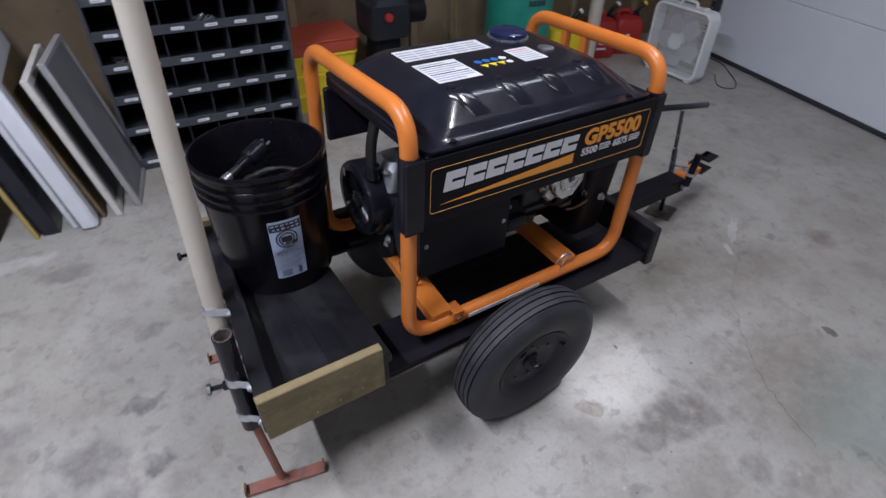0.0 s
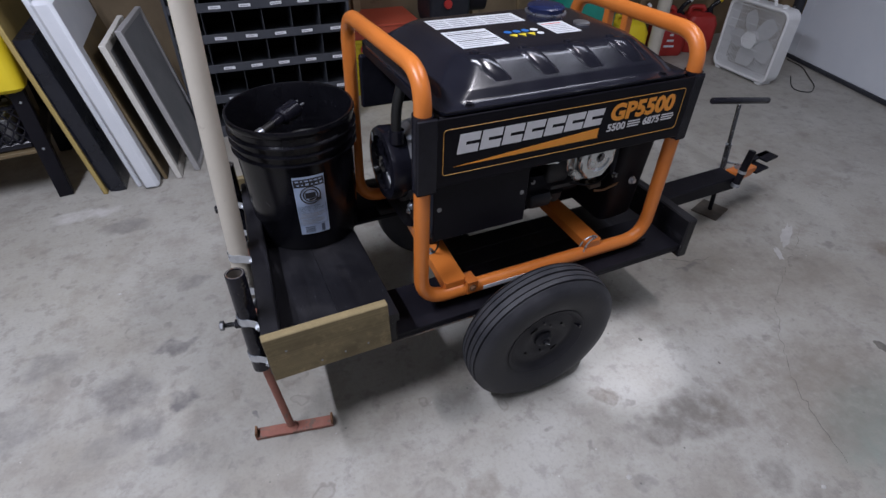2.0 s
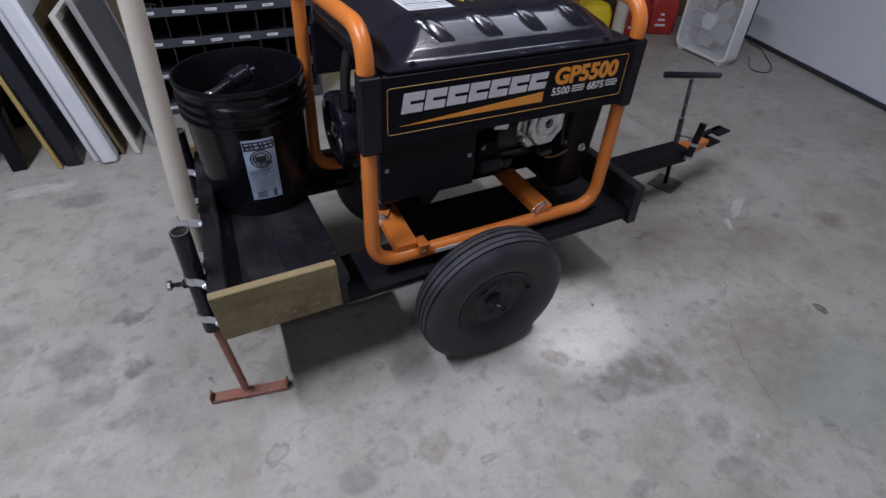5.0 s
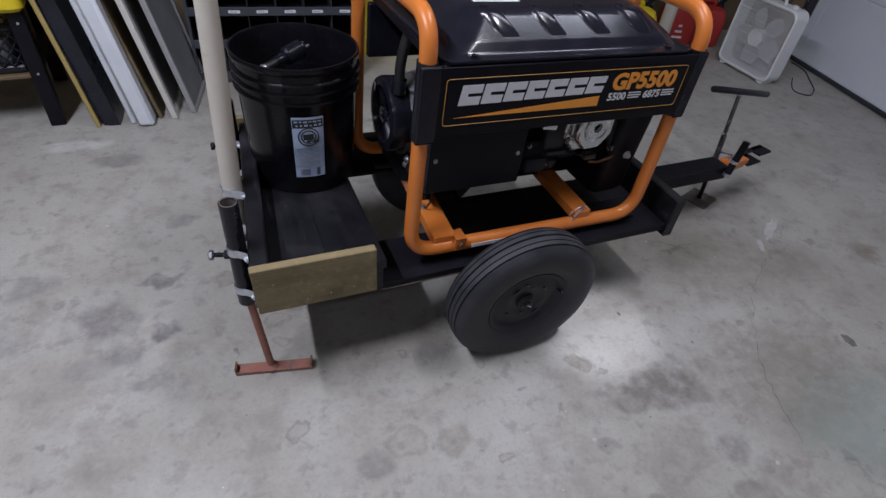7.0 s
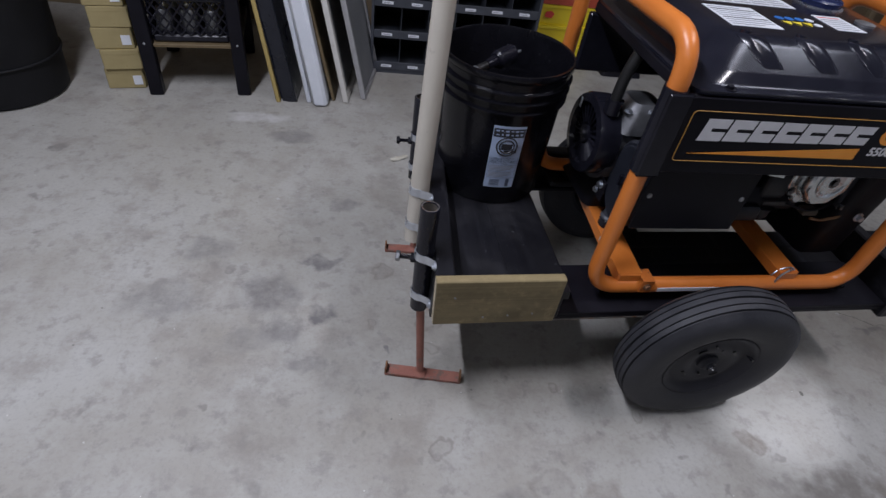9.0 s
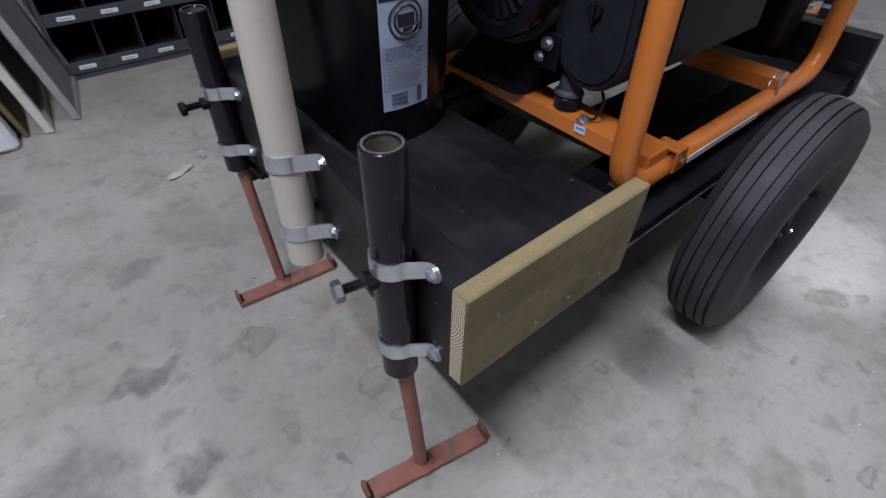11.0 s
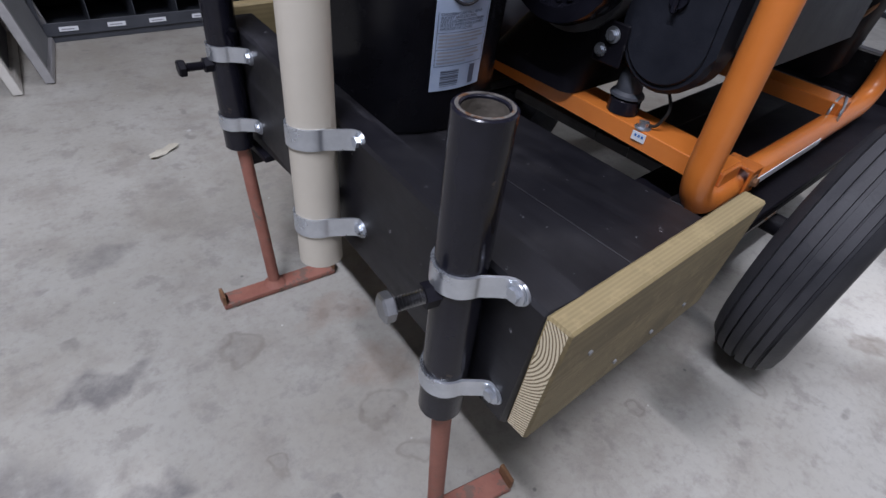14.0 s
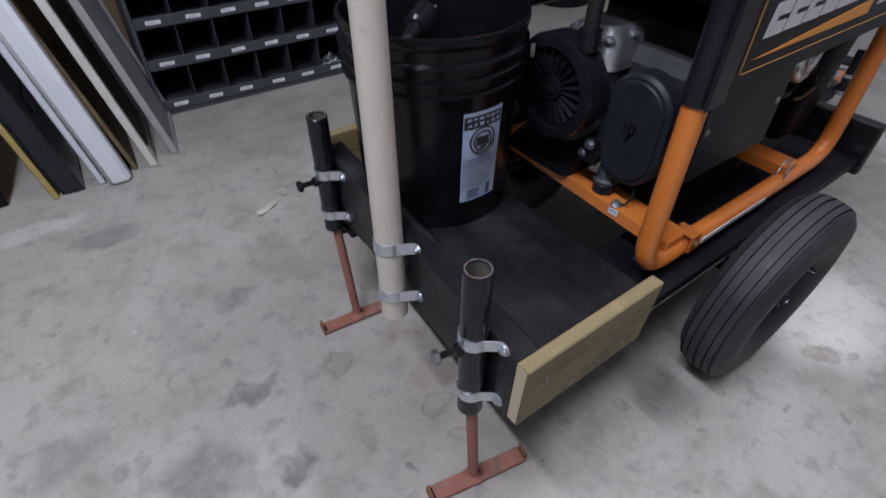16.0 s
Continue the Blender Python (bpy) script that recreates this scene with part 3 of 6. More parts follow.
part("filler_smear", blob(1.822, 0.262, 0.017, 0.08, 3, 0.0012, -55, 0.3), PALE_SPILL, floor)
part("filler_smear", blob(1.70, 0.185, 0.010, 0.035, 5, 0.0012, -30, 0.3), PALE_SPILL, floor)
for i, (x, y, r) in enumerate([(1.634, -0.249, 0.015), (1.5, 0.42, 0.008), (0.985, 0.02, 0.0045), (1.14, -0.13, 0.003)]):
    part("tar_spot", blob(x, y, r, r * 1.6, 20 + i), CRACK, floor)
for i, (x, y, r) in enumerate([(0.695, -0.324, 0.007), (1.28, 0.3, 0.006), (0.30, 0.86, 0.008), (0.02, 1.1, 0.006), (1.72, 0.55, 0.006), (-0.45, 0.75, 0.006), (1.1, -0.5, 0.006)]):
    part("paint_fleck", blob(x, y, r, r * 0.8, 40 + i, 0.002), PALE_SPILL, floor)
lf = blob(0, 0, 0.038, 0.013, 9, 0.003, 30, 0.2)
for v in lf.verts:
    v.co.z += 0.005 * abs(math.sin(v.co.x * 60)) + 0.001
solid("dry_leaf", moved(lf, pose(-0.054, 1.027, 0)), LEAF, "pale curled dry leaf lying on the concrete", "leaf")

# ---------------------------------------------------------------- the trailer
TR = pose(0, 0, 0, 0, 0, 3.5)
trailer = thing("utility_trailer", TR, "home-made black utility trailer of boards and steel on two wheels", "trailer")
DECK, RAIL = 0.352, 0.252

# side rails of angle steel, with cross members
for x0, y0, y1, yi in ((0.25, 0.040, 0.190, 0.044), (0.02, 0.500, 0.565, 0.561)):
    b = box(x0, 1.118, y0, y1, RAIL - 0.006, RAIL + 0.004, 0.0015)
    box(x0, 1.118, min(yi - 0.004, yi + 0.004), max(yi - 0.004, yi + 0.004), RAIL - 0.018, RAIL - 0.005, 0.0015, bm=b)
    part("side_rail", b, BLACK_PAINT, trailer)
for x in (0.53, 1.02):
    part("cross_member", box(x, x + 0.045, 0.046, 0.559, RAIL - 0.020, RAIL - 0.007, 0.002), BLACK_PAINT, trailer)
part("worn_edge", box(0.262, 0.57, 0.0380, 0.0396, RAIL - 0.0178, RAIL - 0.0138, 0.0004), WORN_STEEL, trailer, "worn bare lower edge of the rail")
# deck boards under the generator
for x0, x1, y0, y1 in ((0.500, 1.108, 0.1908, 0.2518), (0.500, 1.108, 0.2522, 0.3140), (0.500, 0.560, 0.3150, 0.498), (1.030, 1.108, 0.3150, 0.498)):
    part("deck_board", box(x0, x1, y0, y1, RAIL - 0.016, RAIL + 0.0022, 0.001), BLACK_WOOD, trailer)
# rear deck boards
for x0, x1 in ((0.024, 0.1439), (0.1441, 0.264)):
    part("deck_board", box(x0, x1, 0.0125, 0.562, DECK - 0.022, DECK, 0.0006), BLACK_WOOD, trailer)
part("deck_frame", box(0.026, 0.262, 0.024, 0.560, RAIL + 0.005, DECK - 0.0225, 0.003), BLACK_WOOD, trailer)
FACE = -0.019
SQ = pose(0, 0, 0, 0, 0, -4.4)  # the tailboard stands a little askew to the frame
tb_mesh = box(FACE, 0.018, 0.0165, 0.582, 0.281, 0.413, 0.003)
for v in tb_mesh.verts:
    if v.co.y < 0.1:
        v.co.y -= 0.003 + (v.co.z - 0.281) * 0.085  # its end follows the leaning plank
part("tailboard", tb_mesh, BLACK_WOOD, trailer, "black-painted tailboard", SQ)
part("front_board", box(1.112, 1.142, 0.03, 0.565, 0.215, 0.342, 0.004), BLACK_WOOD, trailer)
for y0, y1 in ((0.094, 0.122), (0.500, 0.555)):
    part("bearer", box(0.045, 0.70, y0, y1, RAIL + 0.0045 - 0.2742, 0, 0.003), BLACK_WOOD, trailer, m=pose(0.34, 0, 0.2795, 0, 1.15, 0))
part("far_side_board", box(0.024, 0.47, 0.566, 0.600, 0.205, 0.334, 0.004), BLACK_WOOD, trailer)


def pine_board(y):
    m = pose(0, y, 0.2835)
    b = box(-0.014, 0.238, 0, 0.020, 0, 0.1305, 0.002)
    for v in b.verts:
        v.co += Vector((-0.006, -0.010, 0)) * v.co.z / 0.13  # nailed on with a slight outward lean
    ob = part("side_plank", b, PINE, trailer, "bare treated pine plank", m)
    for x, z in ((0.02, 0.085), (0.085, 0.022), (0.135, 0.026), (0.185, 0.030)):
        part("nail_head", rod((x, -0.0015 - z / 13, z), (x, 0.003 - z / 13, z), 0.0022, 10), ALU, ob)
    return ob


pine_board(-0.005)
part("side_plank", box(0.02, 0.25, 0, 0.018, 0, 0.134, 0.002), PINE, trailer, "bare treated pine plank", pose(0, 0.6015, 0.2825))


def strap_points(r, reach, n=16):
    """The centre line of a pipe strap in the plane across the pipe; the board lies along x = reach."""
    pts = [(reach, -r - 0.027), (reach, -r - 0.012)]
    for k in range(n + 1):
        pts.append((0 - r * math.sin(math.pi * k / n), -r * math.cos(math.pi * k / n)))
    pts += [(reach, r + 0.012), (reach, r + 0.027)]
    return pts


def strap(r, reach, h=0.018, t=0.0022):
    """A pipe strap round a pipe at the origin; its round-ended ears lie on a board at x = reach."""
    pts = rounded([(x, y, 0) for x, y in strap_points(r + t / 2, reach)], 0.013, n=4)
    ends = [0.12, 0.3, 0.5, 0.7, 0.88, 1.0]
    near = [pts[0].lerp(pts[0] + (pts[1] - pts[0]).normalized() * h / 2, f) for f in (0, 0.06, 0.18, 0.36, 0.6, 1.0)]
    far = [pts[-1].lerp(pts[-1] + (pts[-2] - pts[-1]).normalized() * h / 2, f) for f in (1.0, 0.6, 0.36, 0.18, 0.06, 0)]
    line = [(p, e) for p, e in zip(near, ends)] + [(p, 1.0) for p in pts[1:-1]] + [(p, e) for p, e in zip(far, ends[::-1])]
    bm = bmesh.new()
    rows = []
    for i, (p, e) in enumerate(line):
        d = (line[min(i + 1, len(line) - 1)][0] - line[max(i - 1, 0)][0]).normalized()
        nrm = Vector((-d.y, d.x, 0)) * t / 2
        up = Vector((0, 0, h / 2 * e))
        rows.append([bm.verts.new(p + nrm + up), bm.verts.new(p - nrm + up), bm.verts.new(p - nrm - up), bm.verts.new(p + nrm - up)])
    for a, b in zip(rows, rows[1:]):
        for k in range(4):
            bm.faces.new((a[k], a[(k + 1) % 4], b[(k + 1) % 4], b[k]))
    bm.faces.new(rows[0])
    bm.faces.new(rows[-1][::-1])
    return bm


def jack(y, pipe_top, turn_bolt, zs, lean, yaw):
    """A stabilizer jack: a black sleeve pipe strapped to the tailboard, with a sliding leg, a foot and a T bolt."""
    r = 0.0182
    x = FACE - r - 0.0005
    m = SQ @ pose(x, y, 0)
    sleeve = lathe([(r, 0.262), (r, pipe_top - 0.0008), (r - 0.0008, pipe_top), (r - 0.0044, pipe_top), (r - 0.005, pipe_top - 0.0008), (r - 0.005, 0.262)], 40, close=True)
    ob = part("stabilizer_jack", sleeve, GLOSS_BLACK, trailer, "black steel pipe sleeve", m)
    part("worn_rim", lathe([(r - 0.0020, pipe_top - 0.0002), (r - 0.0020, pipe_top + 0.0004), (r - 0.0040, pipe_top + 0.0004), (r - 0.0044, pipe_top - 0.0012)], 40), WORN_STEEL, ob, "worn bare steel rim")
    part("rusty_liner", lathe([(r - 0.0052, 0.37), (r - 0.0052, pipe_top - 0.002)], 32), RUST_DARK, ob, "rusty pipe bore")
    part("leg", rod((lean[0], lean[1], 0.012), (-0.2 * lean[0], -0.2 * lean[1], 0.37), 0.0088, 24), RED_OXIDE, ob, "red-primed sliding steel leg")
    foot = box(-0.085, 0.100, -0.0145, 0.0145, 0.001, 0.011, 0.0015)
    for sx in (-1, 1):
        ex = 0.0975 if sx > 0 else -0.0825
        part("foot_end", box(ex - 0.0025, ex + 0.0025, -0.0145, 0.010, 0.0105, 0.028, 0.001), RUST, ob, "rusty turned-up foot end", pose(*lean, 0, 0, 0, yaw))
    part("foot", foot, RED_OXIDE, ob, "red-primed steel channel foot", pose(*lean, 0, 0, 0, yaw))
    part("weld", lathe([(0.0100, 0.0225), (0.016, 0.013), (0.0175, 0.012)], 20), RED_OXIDE, ob, m=pose(*lean, 0))
    for z in zs:
        part("pipe_strap", strap(r, r + 0.0005, 0.0175), ZINC, ob, "zinc pipe strap", pose(0, 0, z))
        for s in (-1, 1):
            part("lag_screw", hexbolt((r - 0.0015, s * (r + 0.018), z), (-1, 0, 0), 0.0052, 0.0045), ZINC, ob)
    zb = zs[1] - 0.016
    d = Vector((-math.cos(turn_bolt), math.sin(turn_bolt), 0))
    part("bolt_nut", tube([d * (r - 0.002) + Vector((0, 0, zb)), d * (r + 0.008) + Vector((0, 0, zb))], 0.0092, 6), BLACK_PAINT, ob)
    shank = [d * (r + 0.007 + k * 0.0011) + Vector((0, 0, zb)) for k in range(21)]
    part("clamp_bolt", tube(shank, [0.0054 if k % 2 else 0.0040 for k in range(21)], 14), BOLT_STEEL if y < 0.3 else BLACK_PAINT, ob, smooth=20)
    head = tube([shank[-1], shank[-1] + d * 0.0012, shank[-1] + d * 0.007, shank[-1] + d * 0.0085], [0.0094, 0.0104, 0.0104, 0.0088], 6)
    part("bolt_head", head, ALU if y < 0.3 else BLACK_PAINT, ob)
    return ob


jack(0.065, 0.524, math.radians(8), (0.305, 0.411), (0.024, 0.008), -7)
jack(0.536, 0.499, math.radians(0), (0.300, 0.390), (0.014, -0.016), -2)

# the beige mast with its two straps
r_mast = 0.0214
mast = part("mast", lathe([(r_mast, 0.272), (r_mast, 2.30), (r_mast - 0.004, 2.30), (r_mast - 0.004, 0.272)], 40, close=True), PVC, trailer, "beige plastic pipe mast", SQ @ pose(FACE - r_mast - 0.0055, 0.270, 0.30, -5.5, 2.0, 0) @ pose(0, 0, -0.30))
for z in (0.318, 0.407):
    part("pipe_strap", strap(r_mast, r_mast + 0.0045, 0.019), ZINC, mast, "zinc pipe strap", pose(0, 0, z))
    for s in (-1, 1):
        part("lag_screw", hexbolt((r_mast + 0.0035, s * (r_mast + 0.018), z), (-1, 0, 0), 0.0052, 0.0045), ZINC, mast)


def tyre_profile(R, rb, w):
    """(radius, offset) round a ribbed tyre section, from bead to bead."""
    h = w / 2
    p = [(rb, -h * 0.62), (rb + 0.006, -h * 0.78), (rb + 0.30 * (R - rb), -h * 0.97), (rb + 0.55 * (R - rb), -h), (rb + 0.78 * (R - rb), -h * 0.93), (R - 0.014, -h * 0.80), (R - 0.007, -h * 0.70)]
    # ribs and grooves across the tread
    edges = [-0.66, -0.56, -0.36, -0.30, -0.06, 0.06, 0.30, 0.36, 0.56, 0.66]
    for i, e in enumerate(edges):
        crown = R - 0.012 * (abs(e) ** 2.2)
        if i % 2 == 0:
            p += [(crown, e * h), (crown - (0.006 if i else 0), e * h + 0.0006)] if i else [(crown, e * h)]
            if i == 0:
                p += [(crown - 0.005, e * h + 0.0015)]
        else:
            p += [(crown - 0.006, e * h - 0.0006), (crown, e * h)]
    p += [(R - 0.007, h * 0.70), (R - 0.014, h * 0.80), (rb + 0.78 * (R - rb), h * 0.93), (rb + 0.55 * (R - rb), h), (rb + 0.30 * (R - rb), h * 0.97), (rb + 0.006, h * 0.78), (rb, h * 0.62)]
    return p


def wheel(y, out):
    R, rb = 0.198, 0.102
    m = pose(0.606, y, R - 0.002, 93 if out < 0 else -93, 0, 0)
    # the outer side of the wheel looks along local +z
    rim = lathe([(0.1021, -0.03), (0.1077, -0.034), (0.1087, -0.037), (0.0992, -0.035), (0.0945, -0.022), (0.0907, 0.0), (0.0945, 0.021), (0.1021, 0.032), (0.1060, 0.036), (0.1062, 0.0385), (0.1040, 0.0390), (0.0983, 0.036), (0.0917, 0.03), (0.0869, 0.024), (0.0813, 0.022), (0.0662, 0.026), (0.052, 0.028), (0.0397, 0.024), (0.0321, 0.022), (0.0, 0.022)], 56)
    ob = part("wheel", rim, RIM_PAINT, trailer, "dusty black steel wheel rim", m)
    ty = lathe(tyre_profile(R, rb, 0.098), 96)
    part("tyre", ty, RUBBER, ob, "worn ribbed trailer tyre")
    part("hub_cap", lathe([(0.024, 0.022), (0.023, 0.027), (0.018, 0.030), (0.015, 0.035), (0.0, 0.036)], 28), RIM_PAINT, ob)
    part("axle_nut", tube([(0, 0, 0.035), (0, 0, 0.042)], 0.009, 6), RIM_PAINT, ob)
    part("split_pin", rod((0.006, -0.004, 0.0425), (-0.005, 0.006, 0.044), 0.0018, 8), ZINC, ob)
    for k in range(4):
        a = math.radians(38 + 90 * k)
        slot = tube([(0.058 * math.cos(a + d), 0.058 * math.sin(a + d), 0.0268) for d in (-0.16, -0.08, 0, 0.08, 0.16)], 0.0052, 10, flat=0.5)
        part("vent_slot", slot, CABLE, ob, "dark ventilation slot")
    for a, r in ((1.4, 0.050), (1.75, 0.066), (4.6, 0.040)):
        part("rim_bolt", rod((r * math.cos(a), r * math.sin(a), 0.024), (r * math.cos(a), r * math.sin(a), 0.0305), 0.0026, 8), BOLT_STEEL, ob)
    part("valve_stem", rod((0.086, 0.02, 0.012), (0.092, 0.021, 0.040), 0.004, 10), BLACK_PLASTIC, ob)
    return ob


wheel(-0.038, -1)
wheel(0.617, 1)
part("axle", rod((0.606, 0.0, 0.198), (0.606, 0.59, 0.198), 0.016, 20), BLACK_PAINT, trailer)

# tongue, coupler and the tongue jack with its T handle
tongue = part("tongue", box(0, 0.535, -0.040, 0.040, -0.05, 0.0, 0.003), BLACK_PAINT, trailer, "black steel tongue", pose(1.117, 0.322, 0.214, 0, 0.8, 2))
cp = part("coupler", prism([(0, -0.02), (0.10, -0.02), (0.13, -0.006), (0.13, 0.012), (0.0, 0.02)], 0.046, m=pose(0, -0.023, 0), bevel=0.003), ORANGE, trailer, "orange-painted hitch coupler", pose(1.672, 0.345, 0.182, 0, 0, 9))
claw = box(0.12, 0.20, -0.034, 0.034, -0.014, -0.006, 0.002)
box(0.13, 0.275, 0.012, 0.034, 0.004, 0.014, 0.002, bm=claw)
box(0.20, 0.275, -0.02, 0.03, 0.004, 0.014, 0.002, bm=claw)
box(0.13, 0.15, 0.012, 0.034, -0.01, 0.01, 0.002, bm=claw)
part("hitch_claw", claw, BLACK_PAINT, cp, "worn black steel hitch claw")
part("coupler_bolt", hexbolt((0.05, 0, 0.019), (0, 0, 1), 0.012, 0.009), ZINC, cp)
jk = part("tongue_jack", rod((0, 0, -0.03), (0, 0, 0.085), 0.0100, 20), BOLT_STEEL, trailer, "tongue jack with a black T handle", pose(1.665, 0.380, 0.20, -17, 15, 0))
part("jack_screw", rod((0, 0, 0.085), (0, 0, 0.225), 0.0072, 16), BOLT_STEEL, jk, "greasy steel rod")
part("cross_pin", rod((-0.016, 0, 0.086), (0.016, 0, 0.086), 0.004, 10), ZINC, jk)
part("handle", tube([(-0.136, 0.012, 0.224), (-0.132, 0.012, 0.225), (0.138, -0.012, 0.254), (0.142, -0.012, 0.254)], [0.009, 0.0115, 0.0115, 0.009], 18), BLACK_PLASTIC, jk, "black rubber-sleeved T handle")
part("u_bolt", tube(rounded([(0.015, 0.02, -0.01), (0.015, 0.02, 0.022), (-0.012, -0.085, 0.022), (-0.012, -0.085, -0.03)], 0.012), 0.0042, 10), ZINC, jk, "bright zinc U bolt")
sp = part("side_pipe", rod((0, 0, -0.06), (0, 0, 0.072), 0.0125, 18), BLACK_PAINT, jk, "short black pipe", pose(-0.030, -0.098, 0.008, 15, -4, 0))
part("pipe_collar", rod((0, 0, -0.064), (0, 0, -0.052), 0.0148, 18), ZINC, sp)
part("pipe_ring", rod((0, 0, -0.012), (0, 0, -0.002), 0.0142, 18), ZINC, sp)
jl = part("jack_leg", rod((0, 0, 0.006), (-0.02, 0, 0.19), 0.008, 14), BLACK_PAINT, trailer, "thin steel jack leg", pose(1.69, 0.385, 0))
# Thin dark square for the darker patch of floor around the leg's end.
part("leg_patch", box(-0.055, 0.055, -0.05, 0.05, 0.0005, 0.007, 0.002), RUST_DARK, jl, "flat dark brown square on the floor under the jack leg", pose(0, 0, 0, 0, 0, 20))

# ---------------------------------------------------------------- the generator
GEN = pose(0.337, 0.103, 0.2800, 0, 1.15, 4.2) @ Matrix.Diagonal((0.955, 1, 1, 1))
gen = thing("portable_generator", GEN, "orange tube-framed portable generator with a black fuel tank", "generator")
GL, GD, GT, RT = 0.700, 0.455, 0.560, 0.0178
loop = [(0, 0, GT), (0, 0, RT), (GL, 0, RT), (GL, 0, GT), (GL, GD, GT - 0.010), (GL, GD, RT + 0.016), (0, GD, RT + 0.016), (0, GD, GT - 0.012)]
part("tube_frame", tube(rounded(loop, 0.072, True, 9), RT, 20, True), ORANGE, gen, "orange powder-coated steel tube frame")
for x, w in ((0.060, 0.060), (0.488, 0.054)):
    u = [(0, 0.017), (0.004, 0.017), (0.004, 0.0385), (w - 0.004, 0.0385), (w - 0.004, 0.017), (w, 0.017), (w, 0.0415), (w - 0.001, 0.0425), (0.001, 0.0425), (0, 0.0415)]
    b = prism(u, GD - 0.002, m=pose(x, -0.002, 0.012))
    for v in b.verts:
        v.co.x += (0.034 if x < 0.3 else 0.012) * v.co.y / GD
    part("cross_channel", b, ORANGE, gen, "orange folded steel cross channel", smooth=20)
    part("channel_end", box(x + 0.003, x + w - 0.003, -0.006, 0.006, RT + 0.006, 0.0535, 0.002), ORANGE, gen)
tab = box(0.116, 0.146, -0.022, -0.018, 0.014, 0.048, 0.001)
box(0.116, 0.146, -0.0225, 0.018, 0.046, 0.050, 0.001, bm=tab)
part("foot_bracket", tab, WORN_ORANGE, gen, "rust-worn orange bracket")
part("bracket_bolt", hexbolt((0.131, -0.022, 0.032), (0, -1, 0), 0.006, 0.006), RUST, gen)
part("frame_label", box(0.165, 0.40, -0.0195, -0.0178, 0.014, 0.024, 0), WHITE_LABEL, gen, "white warning label", smooth=0)
chl = part("channel_label", box(0.0660, 0.0672, 0.104, 0.124, 0.040, 0.052, 0), WHITE_LABEL, gen, "small white label", smooth=0)
for k in range(3):
    part("label_mark", box(0.0655, 0.0662, 0.107 + 0.005 * k, 0.110 + 0.005 * k, 0.0455, 0.049, 0), BLUE_INK, chl, smooth=0)
for y, lean in ((-0.001, 0.010), (0.008, 0.002)):
    ring = [(0.515 + 0.034 * math.cos(a), y + lean * math.cos(a), RT + 0.0165 + 0.0245 * math.sin(a)) for a in [2 * math.pi * k / 28 for k in range(28)]]
    part("clamp_ring", tube(ring, 0.0022, 8, True), ZINC, gen, "bright steel clamp ring")
# handle bracket on the far end of the frame
hb = box(GL - 0.012, GL + 0.012, 0.235, 0.255, GT - 0.10, GT - 0.012, 0.003)
box(GL - 0.012, GL + 0.012, 0.305, 0.325, GT - 0.10, GT - 0.012, 0.003, bm=hb)
box(GL - 0.012, GL + 0.012, 0.235, 0.325, GT - 0.105, GT - 0.09, 0.003, bm=hb)
part("end_bracket", hb, ORANGE, gen)

# the sign panel with its end clamps
S0, S1 = 0.334, 0.4785
sign = part("sign_panel", box(0.018, 0.682, -0.0245, -0.0205, S0, S1, 0.0012), STICKER, gen, "black sign panel with orange outline")
for x0, x1 in ((-0.024, 0.024), (0.680, 0.714)):
    c = box(x0, x1, -0.0262, -0.0196, S0 - 0.012, S1 + 0.004, 0.004)
    lathe([(0.0215, S0 - 0.012), (0.0215, S1 + 0.004), (0.0183, S1 + 0.004), (0.0183, S0 - 0.012)], 24, bm=c, m=pose(0 if x0 < 0.3 else GL, 0, 0), close=True)
    part("sign_clamp", c, BLACK_PLASTIC, sign)
yo = -0.0255
ol = tube(rounded([(0.034, yo, 0.360), (0.662, yo, 0.360), (0.662, yo, 0.456), (0.034, yo, 0.456)], 0.008, True, 4), 0.0008, 6, True)
part("sign_outline", ol, GOLD_INK, sign)
# the maker's lettering, as plain slanted blocks with a slot
X0, LW, LG = 0.064, 0.0475, 0.0045
for i in range(7):
    x = X0 + i * (LW + LG)
    z0, z1 = 0.401 + 0.0008 * i, 0.4425
    zm = (z0 + z1) / 2
    sl = 0.16
    for a, b2, w0, w1 in ((z0, zm - 0.0035, 0.0, LW), (zm - 0.0035, zm + 0.0035, 0.0, 0.017), (zm + 0.0035, z1, 0.0, LW)):
        part("letter_block", prism([(x + w0 + sl * (a - z0), a), (x + w1 + sl * (a - z0), a), (x + w1 + sl * (b2 - z0), b2), (x + w0 + sl * (b2 - z0), b2)], 0.0006, m=pose(0, -0.0255, 0)), SILVER_INK, sign)
part("wedge", prism([(0.058, 0.375), (0.422, 0.375), (0.422, 0.398)], 0.0006, m=pose(0, -0.0253, 0)), ORANGE_INK, sign)


def put_text(text, x, z, size, material, parent, width=None, bold=0.0, shear=0.0, y=-0.0254, name="lettering"):
    bm = writing(text, size, 0.0003, bold, shear)
    xs = [v.co.x for v in bm.verts]
    if width:
        bmesh.ops.scale(bm, vec=(width / (max(xs) - min(xs)), 1, 1), verts=bm.verts[:])
    moved(bm, pose(x, y, z))
    return part(name, bm, material, parent, smooth=0)


